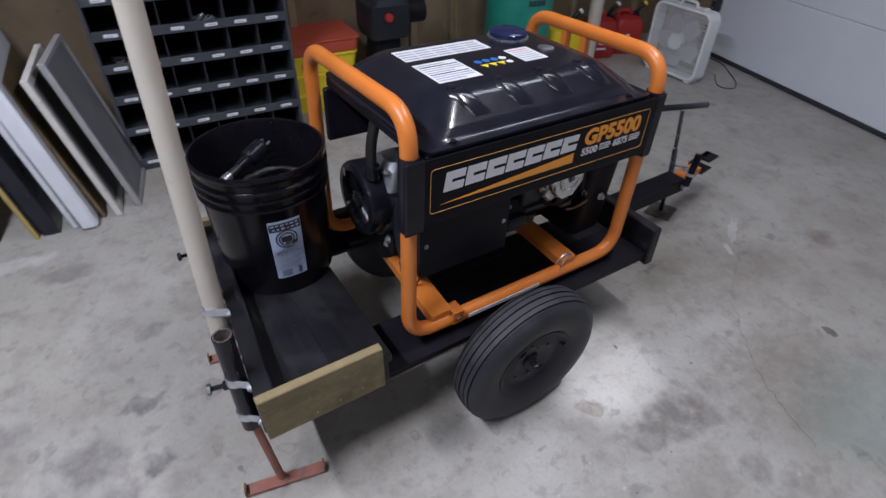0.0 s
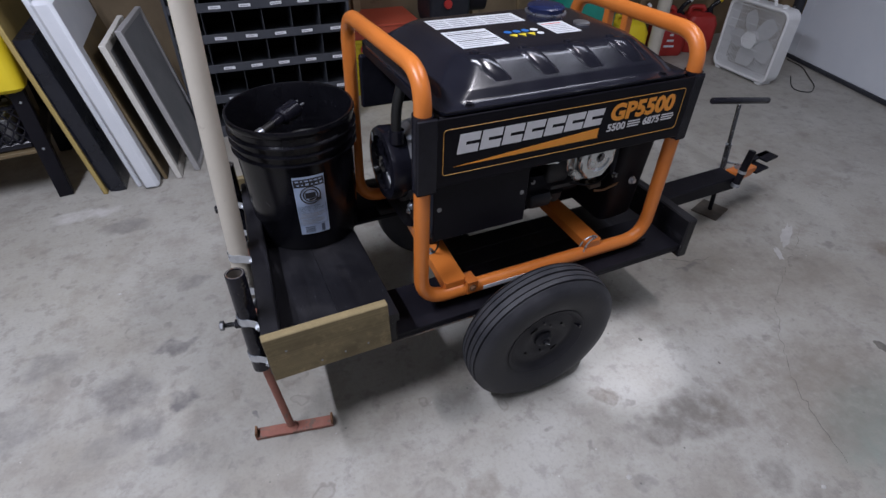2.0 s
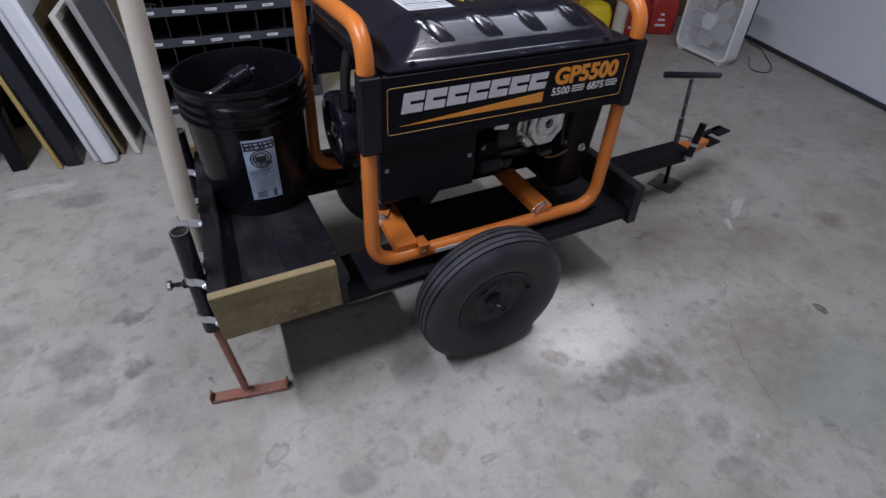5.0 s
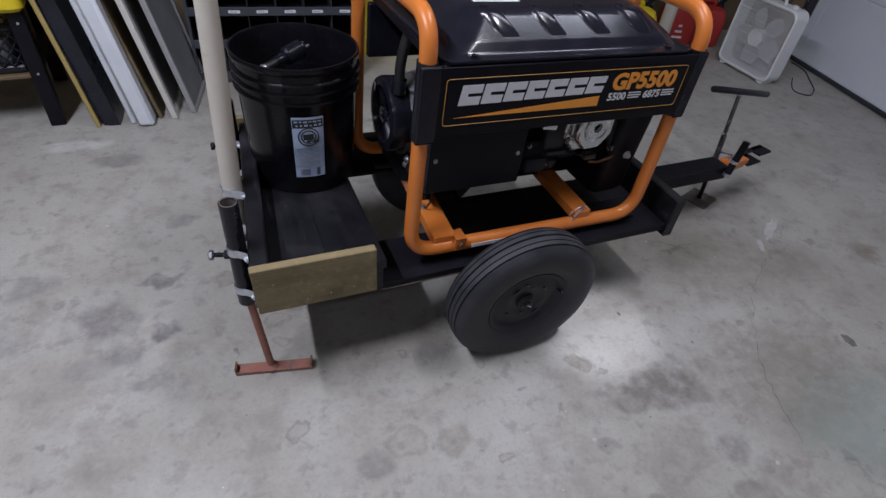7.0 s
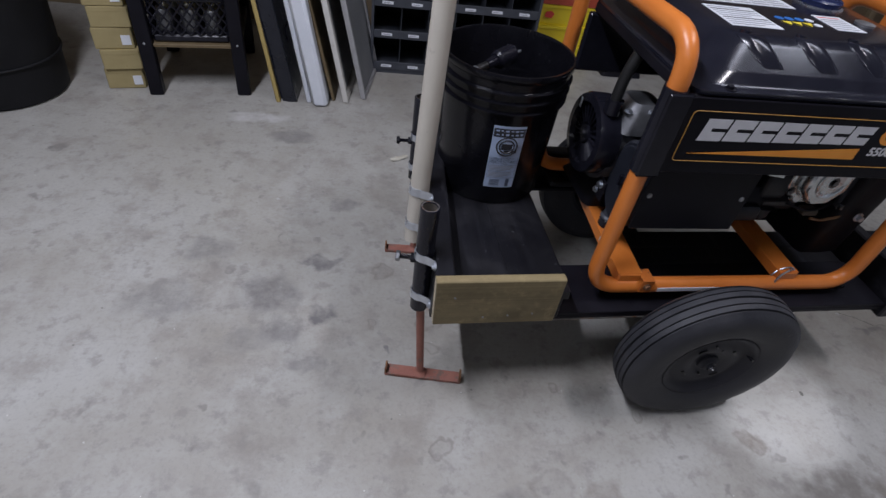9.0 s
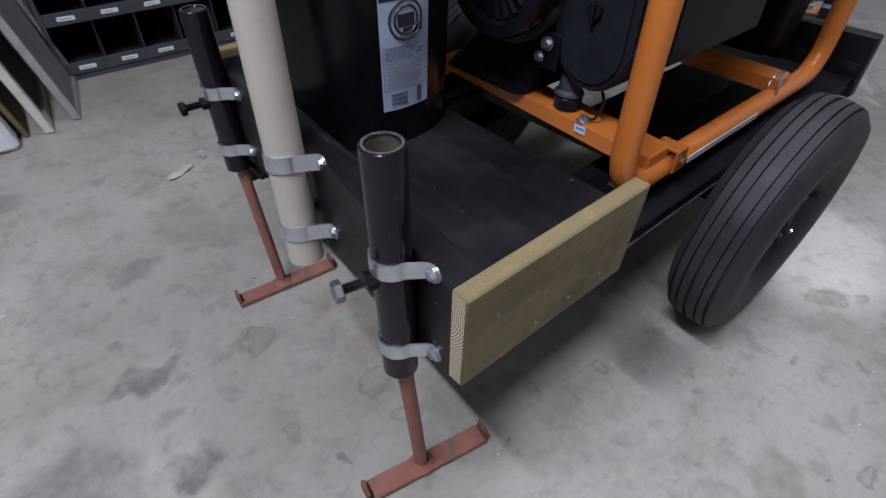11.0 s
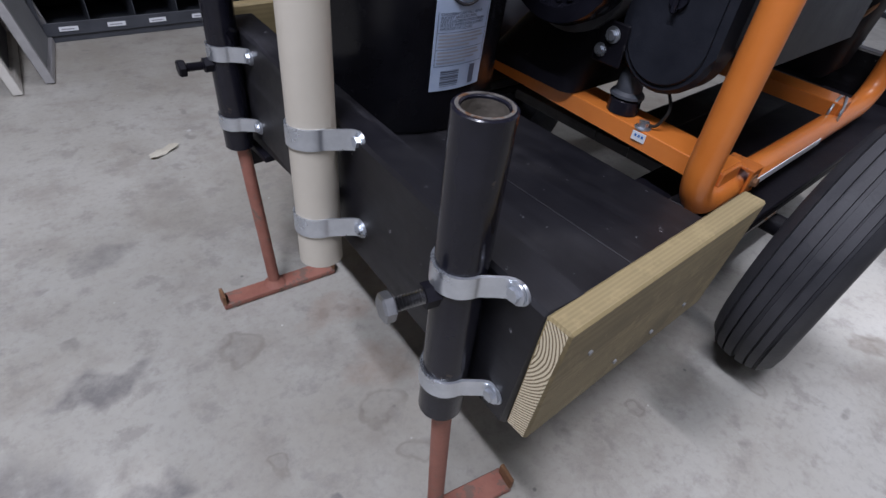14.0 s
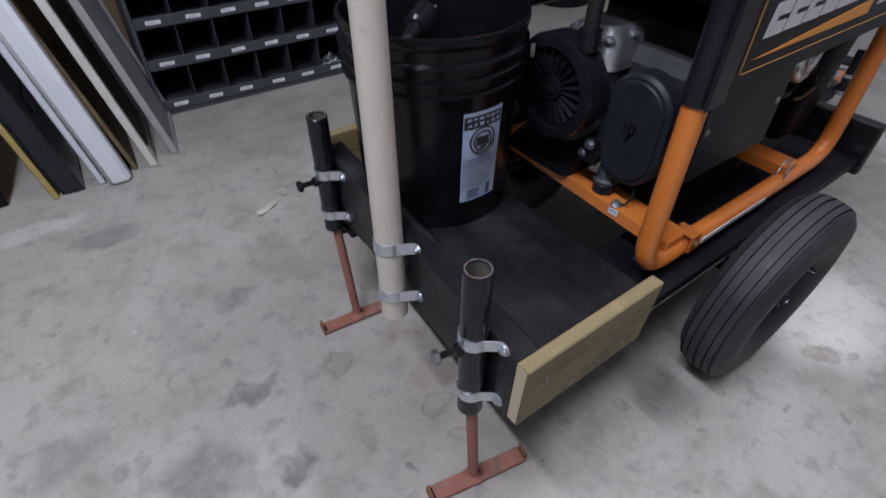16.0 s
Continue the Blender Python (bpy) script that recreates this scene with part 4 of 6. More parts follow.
put_text("GP5500", 0.448, 0.410, 0.051, ORANGE_INK, sign, 0.188, 0.0022, 0.03)
put_text("5500", 0.446, 0.385, 0.024, SILVER_INK, sign, 0.052, 0.0007, 0.0)
put_text("6875", 0.551, 0.385, 0.024, SILVER_INK, sign, 0.050, 0.0007, 0.0)
for x in (0.505, 0.607):
    for k in range(3):
        part("fine_print", box(x, x + (0.034, 0.038, 0.036)[k], -0.0256, -0.0250, 0.3865 + k * 0.0058, 0.3895 + k * 0.0058, 0), SILVER_INK, sign, smooth=0)


def loft(levels, n=6, cap_top=True, cap_low=True):
    """Stacked rounded rectangles: (x0, x1, y0, y1, corner radius, z)."""
    bm = bmesh.new()
    rings = []
    for x0, x1, y0, y1, r, z in levels:
        ring = []
        for cx, cy, a0 in ((x1 - r, y1 - r, 0), (x0 + r, y1 - r, 90), (x0 + r, y0 + r, 180), (x1 - r, y0 + r, 270)):
            for k in range(n + 1):
                a = radians(a0 + 90 * k / n)
                ring.append(bm.verts.new((cx + r * math.cos(a), cy + r * math.sin(a), z)))
        rings.append(ring)
    for a, b in zip(rings, rings[1:]):
        for k in range(len(a)):
            bm.faces.new((a[k], a[(k + 1) % len(a)], b[(k + 1) % len(b)], b[k]))
    if cap_top:
        bm.faces.new(rings[-1])
    if cap_low:
        bm.faces.new(rings[0][::-1])
    return bm


# fuel tank
tank = part("fuel_tank", loft([
    (0.030, 0.672, -0.014, 0.452, 0.02, 0.4788), (0.030, 0.672, -0.014, 0.452, 0.02, 0.485), (0.050, 0.655, 0.004, 0.435, 0.04, 0.487),
    (0.055, 0.650, 0.010, 0.430, 0.045, 0.492), (0.066, 0.638, 0.018, 0.418, 0.05, 0.505), (0.0695, 0.6343, 0.0218, 0.4148, 0.05, 0.5077), (0.1065, 0.5957, 0.0622, 0.3812, 0.05, 0.5358), (0.110, 0.592, 0.066, 0.378, 0.05, 0.5385),
    (0.120, 0.582, 0.080, 0.366, 0.05, 0.5445), (0.138, 0.562, 0.098, 0.350, 0.045, 0.5475)], 8), TANK, gen, "glossy black pressed-steel fuel tank")
def pressed_rib(x):
    """A flat-topped rib that runs over the shoulder of the tank and down its slope."""
    path = [(x - 0.004, 0.094, 0.5462), (x - 0.001, 0.080, 0.5445), (x + 0.004, 0.066, 0.5385), (x + 0.016, 0.046, 0.5245), (x + 0.028, 0.028, 0.5120)]
    bm = bmesh.new()
    rows = []
    for k, p in enumerate(path):
        n = Vector((0, -0.18, 0.98)) if k == 0 else Vector((0, -0.4, 0.92)) if k < 3 else Vector((0, -0.57, 0.82))
        hgt = 0.0005 if k in (0, len(path) - 1) else 0.0066
        rows.append([bm.verts.new(Vector(p) + Vector((dx, 0, 0)) + n * h) for dx, h in ((-0.025, -0.002), (-0.0185, hgt * 0.8), (-0.015, hgt), (0.015, hgt), (0.0185, hgt * 0.8), (0.025, -0.002))])
    for a, b in zip(rows, rows[1:]):
        for k in range(5):
            bm.faces.new((a[k], a[k + 1], b[k + 1], b[k]))
    return bm


for i in range(4):
    x = 0.165 + i * 0.118
    part("pressed_rib", pressed_rib(x), TANK, tank, smooth=50)
    part("rib_knob", lathe([(0.010, 0), (0.009, 0.005), (0.0, 0.007)], 14, m=pose(x - 0.005, 0.098, 0.5460)), TANK, tank)
for x, y in ((0.100, -0.001), (0.600, -0.001), (0.100, 0.44), (0.600, 0.44)):
    part("tank_bolt", hexbolt((x, y, 0.4855), (0, 0, 1), 0.007, 0.006), BLACK_PAINT, tank)
cap = part("fuel_cap", lathe([(0.040, 0.0), (0.047, 0.003), (0.048, 0.012), (0.044, 0.016), (0.030, 0.0185), (0.0, 0.019)], 40), BLUE_CAP, tank, "dark blue fuel cap", pose(0.49, 0.318, 0.5475))
part("filler_neck", lathe([(0.053, 0), (0.053, 0.002), (0.04, 0.003), (0.04, 0)], 32), ZINC, cap)
part("fuel_gauge", lathe([(0.020, 0), (0.020, 0.004), (0.016, 0.005), (0.0, 0.005)], 24), ALU, tank, "round fuel gauge", pose(0.512, 0.20, 0.5475))


def sticker(x0, x1, y0, y1, material, skew=0.0, name="warning_label", label="white paper warning label"):
    bm = box(x0, x1, y0, y1, 0.5477, 0.5483, 0)
    return part(name, bm, material, tank, label, smooth=0)


lab = sticker(0.150, 0.262, 0.125, 0.236, WHITE_LABEL)
for k in range(9):
    y = 0.133 + 0.0112 * k
    part("print_line", box(0.156, 0.256 if k % 4 else 0.226, y, y + 0.004, 0.5479, 0.5487, 0), INK if k % 4 == 3 else FAINT_INK, lab, smooth=0)
lab = sticker(0.405, 0.475, 0.150, 0.232, WHITE_LABEL)
for k in range(6):
    y = 0.158 + 0.012 * k
    part("print_line", box(0.410, 0.464, y, y + 0.0035, 0.5479, 0.5487, 0), RED_INK if k == 5 else FAINT_INK, lab, smooth=0)
lab = sticker(0.152, 0.392, 0.262, 0.330, WHITE_LABEL)
for k in range(5):
    x = 0.156 + 0.0455 * k
    for j in range(4):
        part("print_line", box(x, x + 0.040, 0.270 + 0.014 * j, 0.2755 + 0.014 * j, 0.5479, 0.5487, 0), FAINT_INK, lab, smooth=0)
for k, mt in enumerate((BLUE_INK, BLUE_INK, BLUE_INK, WHITE_LABEL)):
    part("round_symbol", lathe([(0.0095, 0), (0.0095, 0.0006), (0, 0.0006)], 18, m=pose(0.300 + 0.0235 * k, 0.194, 0.5477)), mt, tank, smooth=0)
for k, mt in enumerate((YELLOW_INK, YELLOW_INK, YELLOW_INK)):
    part("triangle_symbol", prism([(-0.0105, -0.008), (0.0105, -0.008), (0, 0.0105)], 0.0006, m=pose(0.302 + 0.0235 * k, 0.166, 0.5483, -90, 0, 0) @ pose(0, 0, 0, 180, 0, 0)), mt, tank, smooth=0)
part("round_symbol", lathe([(0.0085, 0), (0.0085, 0.0006), (0, 0.0006)], 18, m=pose(0.372, 0.168, 0.5477)), WHITE_LABEL, tank, smooth=0)
# shield under the tank
part("heat_shield", box(0.03, 0.67, -0.012, 0.44, 0.455, 0.4775, 0.003), BLACK_PAINT, gen)

# engine and alternator
pan = loft([(0.115, 0.255, 0.03, 0.21, 0.02, 0.165), (0.105, 0.265, 0.02, 0.215, 0.02, 0.178), (0.105, 0.265, 0.004, 0.215, 0.02, 0.20), (0.105, 0.265, 0.004, 0.215, 0.02, 0.30), (0.125, 0.255, 0.03, 0.20, 0.02, 0.322)], 5)
part("engine_shroud", pan, DULL_STEEL, gen, "dull grey engine side shroud")
part("side_plate", box(0.022, 0.262, -0.012, -0.007, 0.190, 0.345, 0.002), STICKER, gen, "black side plate")
for x, z in ((0.036, 0.272), (0.246, 0.268)):
    part("plate_screw", hexbolt((x, -0.012, z), (0, -1, 0), 0.0034, 0.0025), ALU, gen)


def stadium(w, h, n=14):
    pts = []
    for k in range(n + 1):
        a = math.pi * k / n
        pts.append((w / 2 * math.cos(a), h / 2 - w / 2 + w / 2 * math.sin(a)))
    for k in range(n + 1):
        a = math.pi + math.pi * k / n
        pts.append((w / 2 * math.cos(a), -h / 2 + w / 2 + w / 2 * math.sin(a)))
    return pts


air = part("air_cleaner", prism(stadium(0.126, 0.198), 0.05, m=pose(0, 0, 0, 0, 0, 0), bevel=0.006), DARK_PLASTIC, gen, "dark grey plastic air cleaner cover", pose(0.066, 0.122, 0.204, 0, 0, -90))
part("cover_face", prism(stadium(0.104, 0.175), 0.006, m=pose(0, -0.004, 0), bevel=0.002), DARK_PLASTIC, air)
kn = part("cover_knob", tube([(0, -0.010, 0.012), (0, -0.004, 0.012)], 0.011, 18), BLACK_PLASTIC, air)
part("knob_wing", box(-0.003, 0.003, -0.016, -0.006, -0.003, 0.022, 0.001), BLACK_PLASTIC, kn)
# alternator with fan housing
alt = part("alternator", tube([(0.045, 0.262, 0.225), (0.30, 0.262, 0.225)], 0.084, 36), ALU, gen, "grey cast alternator body")
part("fan_housing", lathe([(0.0, -0.004), (0.02, -0.004), (0.022, 0.006), (0.066, 0.006), (0.070, -0.008), (0.088, -0.006), (0.092, 0.004), (0.090, 0.045), (0.0, 0.045)], 44), BLACK_PLASTIC, alt, "black fan housing", pose(0.012, 0.262, 0.245, 0, 90, 0))
for k in range(22):
    a = 2 * math.pi * k / 22
    fv = box(-0.0035, 0.004, 0.024, 0.064, -0.0014, 0.0014, 0.0004)
    part("fan_vane", moved(fv, pose(0.014, 0.262, 0.245) @ Matrix.Rotation(a, 4, "X") @ pose(0, 0, 0, 0, 25, 0)), BLACK_PLASTIC, alt)
part("housing_label", box(-0.0005, 0.0, 0.30, 0.309, 0.288, 0.31, 0), WHITE_LABEL, alt, "small white label", smooth=0)
# Added black block, gives the far end of the cross channel its deep shade.
part("channel_shade_block", loft([(0.062, 0.250, 0.235, 0.420, 0.02, 0.056), (0.070, 0.245, 0.225, 0.400, 0.03, 0.085), (0.060, 0.250, 0.195, 0.340, 0.03, 0.150), (0.060, 0.250, 0.195, 0.330, 0.03, 0.190)], 5), BLACK_PAINT, alt, "added black block in place of shade on the channel")
part("hub_screw", hexbolt((0.006, 0.262, 0.245), (-1, 0, 0), 0.007, 0.004), BOLT_STEEL, alt)
top = loft([(0.05, 0.15, 0.175, 0.30, 0.02, 0.29), (0.06, 0.15, 0.185, 0.29, 0.02, 0.335), (0.075, 0.14, 0.2, 0.27, 0.02, 0.35)], 5)
part("end_bell", top, ALU, gen, "grey cast end bell")
for p in ((0.058, 0.195, 0.336), (0.11, 0.19, 0.338), (0.07, 0.275, 0.335)):
    part("bell_bolt", hexbolt(p, (0, 0, 1), 0.006, 0.006), ZINC, gen)
part("hose", tube(rounded([(0.03, 0.215, 0.325), (0.03, 0.215, 0.40), (0.05, 0.215, 0.475)], 0.03), 0.0125, 14), CABLE, gen, "thick black rubber hose")
part("hose_collar", rod((0.03, 0.215, 0.322), (0.03, 0.215, 0.352), 0.019, 18), BLACK_PLASTIC, gen)
# block, cooling fins, chrome cover, muffler
blk = part("engine_block", loft([(0.34, 0.60, 0.18, 0.42, 0.02, 0.085), (0.34, 0.60, 0.17, 0.42, 0.02, 0.16), (0.34, 0.60, 0.12, 0.42, 0.02, 0.22), (0.34, 0.60, 0.12, 0.42, 0.02, 0.30), (0.37, 0.58, 0.13, 0.40, 0.02, 0.34)], 4), BLACK_PAINT, gen, "black engine block")
for k in range(4):
    part("cooling_fin", box(0.575, 0.592, 0.078, 0.11, 0.20 + 0.018 * k, 0.204 + 0.018 * k, 0.001), BIN_MATT, blk)


def octagon(r, squash=1.0, turn=22.5):
    return [(r * math.cos(radians(turn + 45 * k)), squash * r * math.sin(radians(turn + 45 * k))) for k in range(8)]


part("head_plate", prism(octagon(0.076, 0.98), 0.020, bevel=0.003), ALU, gen, "grey cast cylinder head", pose(0.512, 0.100, 0.256, 0, 0, 5))
vc = part("valve_cover", prism(octagon(0.068), 0.016, bevel=0.004), CHROME, gen, "bright pressed-steel valve cover", pose(0.512, 0.078, 0.264, 0, 0, 5) @ Matrix.Diagonal((1.1, 1.0, 1.1, 1)))
FRONT = pose(0, 0, 0, 90, 0, 0)
crown = prism(octagon(0.0585), 0.030, m=pose(0.004, -0.030, 0.006), bevel=0.005)
part("cover_crown", crown, CHROME, vc)
dish = [(0.0385, 0.030), (0.0375, 0.0325), (0.0345, 0.0325), (0.030, 0.0300), (0.0255, 0.0255), (0.0150, 0.0240), (0.0135, 0.0285), (0.0, 0.0290)]
part("cover_dish", moved(lathe([(r, z + 0.0008) for r, z in dish], 40), pose(0.006, 0, 0.008) @ FRONT), CHROME, vc)
part("cover_bolt", hexbolt((0.008, -0.0295, 0.006), (0, -1, 0), 0.0075, 0.005), BOLT_STEEL, vc)
for x, z in ((-0.052, -0.030), (0.040, -0.052)):
    part("cover_screw", hexbolt((x, -0.0005, z), (0, -1, 0), 0.0055, 0.004), BOLT_STEEL, vc)
bp = part("breather_plate", prism([(-0.066, 0.000), (-0.022, -0.006), (-0.014, 0.036), (-0.058, 0.044)], 0.010, bevel=0.002), CHROME, gen, "bright folded breather plate", pose(0.428, 0.066, 0.272))
part("plate_fold", prism([(-0.104, 0.030), (-0.066, 0.000), (-0.058, 0.044), (-0.092, 0.046)], 0.010, m=pose(0, 0.004, 0, 0, 0, -8), bevel=0.002), CHROME, bp)
part("cylinder_side", loft([(0.395, 0.452, 0.082, 0.13, 0.008, 0.200), (0.388, 0.456, 0.078, 0.13, 0.008, 0.215), (0.388, 0.456, 0.078, 0.13, 0.008, 0.262), (0.395, 0.450, 0.082, 0.13, 0.008, 0.270)], 4), DULL_STEEL, gen, "dull grey cylinder side")
# dark control bracket beside the cover
cb = part("control_bracket", prism([(0.585, 0.200), (0.628, 0.206), (0.652, 0.272), (0.572, 0.286)], 0.012, bevel=0.003), DARK_PLASTIC, gen, "dark grey control bracket", pose(0, 0.056, 0))
part("bracket_lip", prism([(0.570, 0.284), (0.654, 0.270), (0.656, 0.277), (0.572, 0.292)], 0.024, bevel=0.002), DARK_PLASTIC, cb)
part("bracket_bolt", hexbolt((0.597, 0.0, 0.206), (0, -1, 0), 0.008, 0.008), BOLT_STEEL, cb)
part("governor_arm", tube(rounded([(0.612, -0.004, 0.212), (0.604, -0.008, 0.180), (0.56, -0.006, 0.168), (0.53, -0.004, 0.172)], 0.01), 0.0032, 8), RUST, cb, "rusty governor rod")
carb = part("carburettor", loft([(0.335, 0.500, 0.085, 0.16, 0.010, 0.172), (0.330, 0.505, 0.080, 0.16, 0.010, 0.184), (0.330, 0.505, 0.080, 0.16, 0.010, 0.205), (0.345, 0.47, 0.09, 0.15, 0.010, 0.228)], 4), BLACK_PAINT, gen, "black carburettor and linkage")
part("float_bowl", lathe([(0.0, 0.0), (0.022, 0.0), (0.027, 0.006), (0.028, 0.026), (0.031, 0.030), (0.0, 0.030)], 26, m=pose(0.425, 0.100, 0.148)), DULL_STEEL, carb)
part("control_box", loft([(0.338, 0.395, 0.066, 0.12, 0.006, 0.152), (0.334, 0.400, 0.062, 0.12, 0.006, 0.158), (0.334, 0.400, 0.062, 0.12, 0.006, 0.184), (0.338, 0.396, 0.066, 0.12, 0.006, 0.190)], 4), DARK_PLASTIC, carb)
part("choke_lever", box(0.40, 0.475, 0.070, 0.073, 0.192, 0.203, 0.001), DULL_STEEL, carb)
part("rusty_nut", box(0.535, 0.575, 0.074, 0.10, 0.160, 0.176, 0.003), RUST_DARK, carb)
for x, z in ((0.345, 0.222), (0.470, 0.212), (0.408, 0.165)):
    part("carburettor_screw", hexbolt((x, 0.078, z), (0, -1, 0), 0.0042, 0.004), BOLT_STEEL, carb)
part("linkage", tube(rounded([(0.46, 0.07, 0.200), (0.52, 0.066, 0.182), (0.56, 0.066, 0.188), (0.595, 0.07, 0.215)], 0.02), 0.003, 8), BLACK_PAINT, gen)
part("muffler", loft([(0.595, 0.685, 0.07, 0.36, 0.02, 0.05), (0.59, 0.695, 0.055, 0.365, 0.02, 0.07), (0.59, 0.695, 0.030, 0.365, 0.02, 0.35), (0.60, 0.685, 0.04, 0.355, 0.02, 0.365)], 5), BLACK_PAINT, gen, "black muffler box")
part("muffler_stud", hexbolt((0.640, 0.035, 0.190), (0, -1, 0), 0.007, 0.010), ZINC, gen)
part("oil_base", box(0.30, 0.62, 0.20, 0.42, 0.0428, 0.10, 0.004), BLACK_PAINT, gen)
# rubber mount, stay and wire at the alternator end
part("rubber_mount", lathe([(0.0, 0.0560), (0.022, 0.0560), (0.022, 0.074), (0.018, 0.078), (0.0, 0.078)], 24, m=pose(0.098, 0.165, 0)), BLACK_PLASTIC, gen, "black rubber engine mount")
part("mount_cup", lathe([(0.0, 0.0785), (0.024, 0.0785), (0.023, 0.082), (0.018, 0.086), (0.016, 0.112), (0.012, 0.118), (0.0, 0.118)], 26, m=pose(0.098, 0.165, 0)), GREY_STEEL, gen, "grey steel mount cup")
part("mount_bolt", hexbolt((0.098, 0.165, 0.118), (0, 0, 1), 0.006, 0.006), BOLT_STEEL, gen)
part("mount_stay", tube(rounded([(0.098, 0.165, 0.12), (0.075, 0.21, 0.135), (0.07, 0.24, 0.16)], 0.03), 0.009, 12), BLACK_PAINT, gen)
part("earth_wire", tube(rounded([(0.098, 0.156, 0.112), (0.100, 0.118, 0.114), (0.090, 0.094, 0.086), (0.084, 0.104, 0.060), (0.080, 0.116, 0.060)], 0.02), 0.0022, 8), CABLE, gen)
part("earth_bolt", hexbolt((0.078, 0.118, 0.0545), (0, 0, 1), 0.007, 0.009), ZINC, gen)
part("mount_bracket", box(0.056, 0.0605, 0.168, 0.212, 0.118, 0.172, 0.002), BLACK_PAINT, gen)
part("drain_bolt", hexbolt((0.055, 0.188, 0.156), (-1, 0, 0), 0.0065, 0.008), ZINC, gen)
part("drain_bolt", hexbolt((0.055, 0.200, 0.134), (-1, 0, 0), 0.0055, 0.006), ZINC, gen)
# panel under the tank at the far side
part("outlet_panel", box(0.019, 0.40, 0.425, 0.443, 0.32, 0.454, 0.004), BLACK_PLASTIC, gen, "black outlet panel")

# ---------------------------------------------------------------- the bucket
CUT = 0.042  # the bucket is a shorter one: its wall starts this far up the taper
BK = pose(0.141, 0.437, DECK + 0.0008)
bucket = thing("bucket", BK, "black plastic five-gallon bucket holding a coiled cord", "bucket")


def bk_r(z):
    return 0.125 + (0.140 - 0.125) * z / 0.36


prof = [(0.0, CUT + 0.006), (0.121, CUT + 0.006), (0.123, CUT), (0.127, CUT + 0.001), (0.1290, CUT + 0.006)]
prof += [(bk_r(z), z) for z in (0.09, 0.12, 0.18, 0.24, 0.272)]
for z in (0.276, 0.298, 0.320):
    prof += [(bk_r(z) + 0.0005, z), (bk_r(z) + 0.0075, z + 0.002), (bk_r(z) + 0.0078, z + 0.0055), (bk_r(z) + 0.001, z + 0.0085)]
prof += [(0.141, 0.345), (0.1445, 0.349), (0.1455, 0.358), (0.1440, 0.3625), (0.1395, 0.3625), (0.1375, 0.356)]
prof += [(bk_r(z) - 0.003, z) for z in (0.30, 0.2, 0.1, CUT + 0.012)] + [(0.0, CUT + 0.012)]
part("shell", lathe(prof, 80), BUCKET_BLACK, bucket, "black plastic bucket shell")


def wrap(a0, a1, z0, z1, off=0.0006, n=14):
    """A patch on the bucket's side, between two angles (degrees) and heights."""
    bm = bmesh.new()
    rows = []
    for k in range(n + 1):
        a = radians(a0 + (a1 - a0) * k / n)
        rows.append([bm.verts.new(((bk_r(z) + off) * math.cos(a), (bk_r(z) + off) * math.sin(a), z)) for z in (z0, (z0 + z1) / 2, z1)])
    for p, q in zip(rows, rows[1:]):
        bm.faces.new((p[0], q[0], q[1], p[1]))
        bm.faces.new((p[1], q[1], q[2], p[2]))
    return bm


LA0, LA1, LZ0, LZ1 = 256.0, 286.0, 0.112, 0.272
lbl = part("label", wrap(LA0, LA1, LZ0, LZ1), PALE_BLUE, bucket, "pale blue and white warning label")
part("label_head", wrap(LA0 + 0.6, LA1 - 0.6, 0.245, 0.266, 0.0009), INK, lbl)
for k, (a, w) in enumerate(((258.5, 3.0), (263.0, 2.2), (266.8, 3.6), (272.0, 2.4), (275.8, 3.2), (280.4, 3.0))):
    part("head_print", wrap(a, a + w, 0.2585 + 0.001 * (k % 2), 0.2625, 0.0012, 3), PALE_BLUE, lbl)
    part("head_print", wrap(a + 0.8, a + w + 0.4, 0.2495, 0.2525 + 0.001 * (k % 3), 0.0012, 3), PALE_BLUE, lbl)
for r, cz in ((12, 0.222), (8.5, 0.222)):
    ringp = [((bk_r(cz + math.sin(t) * r * 0.00185) + 0.001) * math.cos(radians(271 + r * 0.8 * math.cos(t))), (bk_r(cz) + 0.001) * math.sin(radians(271 + r * 0.8 * math.cos(t))), cz + math.sin(t) * r * 0.00185) for t in [2 * math.pi * k / 24 for k in range(24)]]
    part("symbol_ring", tube(ringp, 0.0016, 6, True), INK, lbl)
part("symbol_block", wrap(266, 276, 0.214, 0.229, 0.001, 6), INK, lbl)
part("symbol_block", wrap(269, 281, 0.206, 0.213, 0.001, 6), INK, lbl)
lines = ["CHILDREN CAN FALL INTO", "BUCKET AND DROWN.", "KEEP CHILDREN AWAY FROM", "BUCKET WITH EVEN A SMALL", "AMOUNT OF LIQUID."]
for i, text in enumerate(lines):
    bm = writing(text, 0.0041, 0.0001)
    z = 0.1905 - 0.0036 * i
    for v in bm.verts:
        a = radians(LA0 + 2.4) + v.co.x / bk_r(z)
        rr = bk_r(z + v.co.z) + 0.0009 - v.co.y
        v.co = Vector((rr * math.cos(a), rr * math.sin(a), z + v.co.z))
    part("warning_text", bm, LABEL_INK, lbl, smooth=0)
for block in range(2):
    part("rule_line", wrap(LA0 + 1.4, LA1 - 1.4, 0.1733 - 0.0172 * block, 0.1739 - 0.0172 * block, 0.001, 8), LABEL_INK, lbl)
    for i in range(4):
        z = 0.1698 - 0.0172 * block - 0.0036 * i
        part("print_line", wrap(LA0 + 2.4, LA1 - (4, 3, 6, 11)[i] - block, z, z + 0.0018, 0.001, 6), FAINT_INK, lbl)
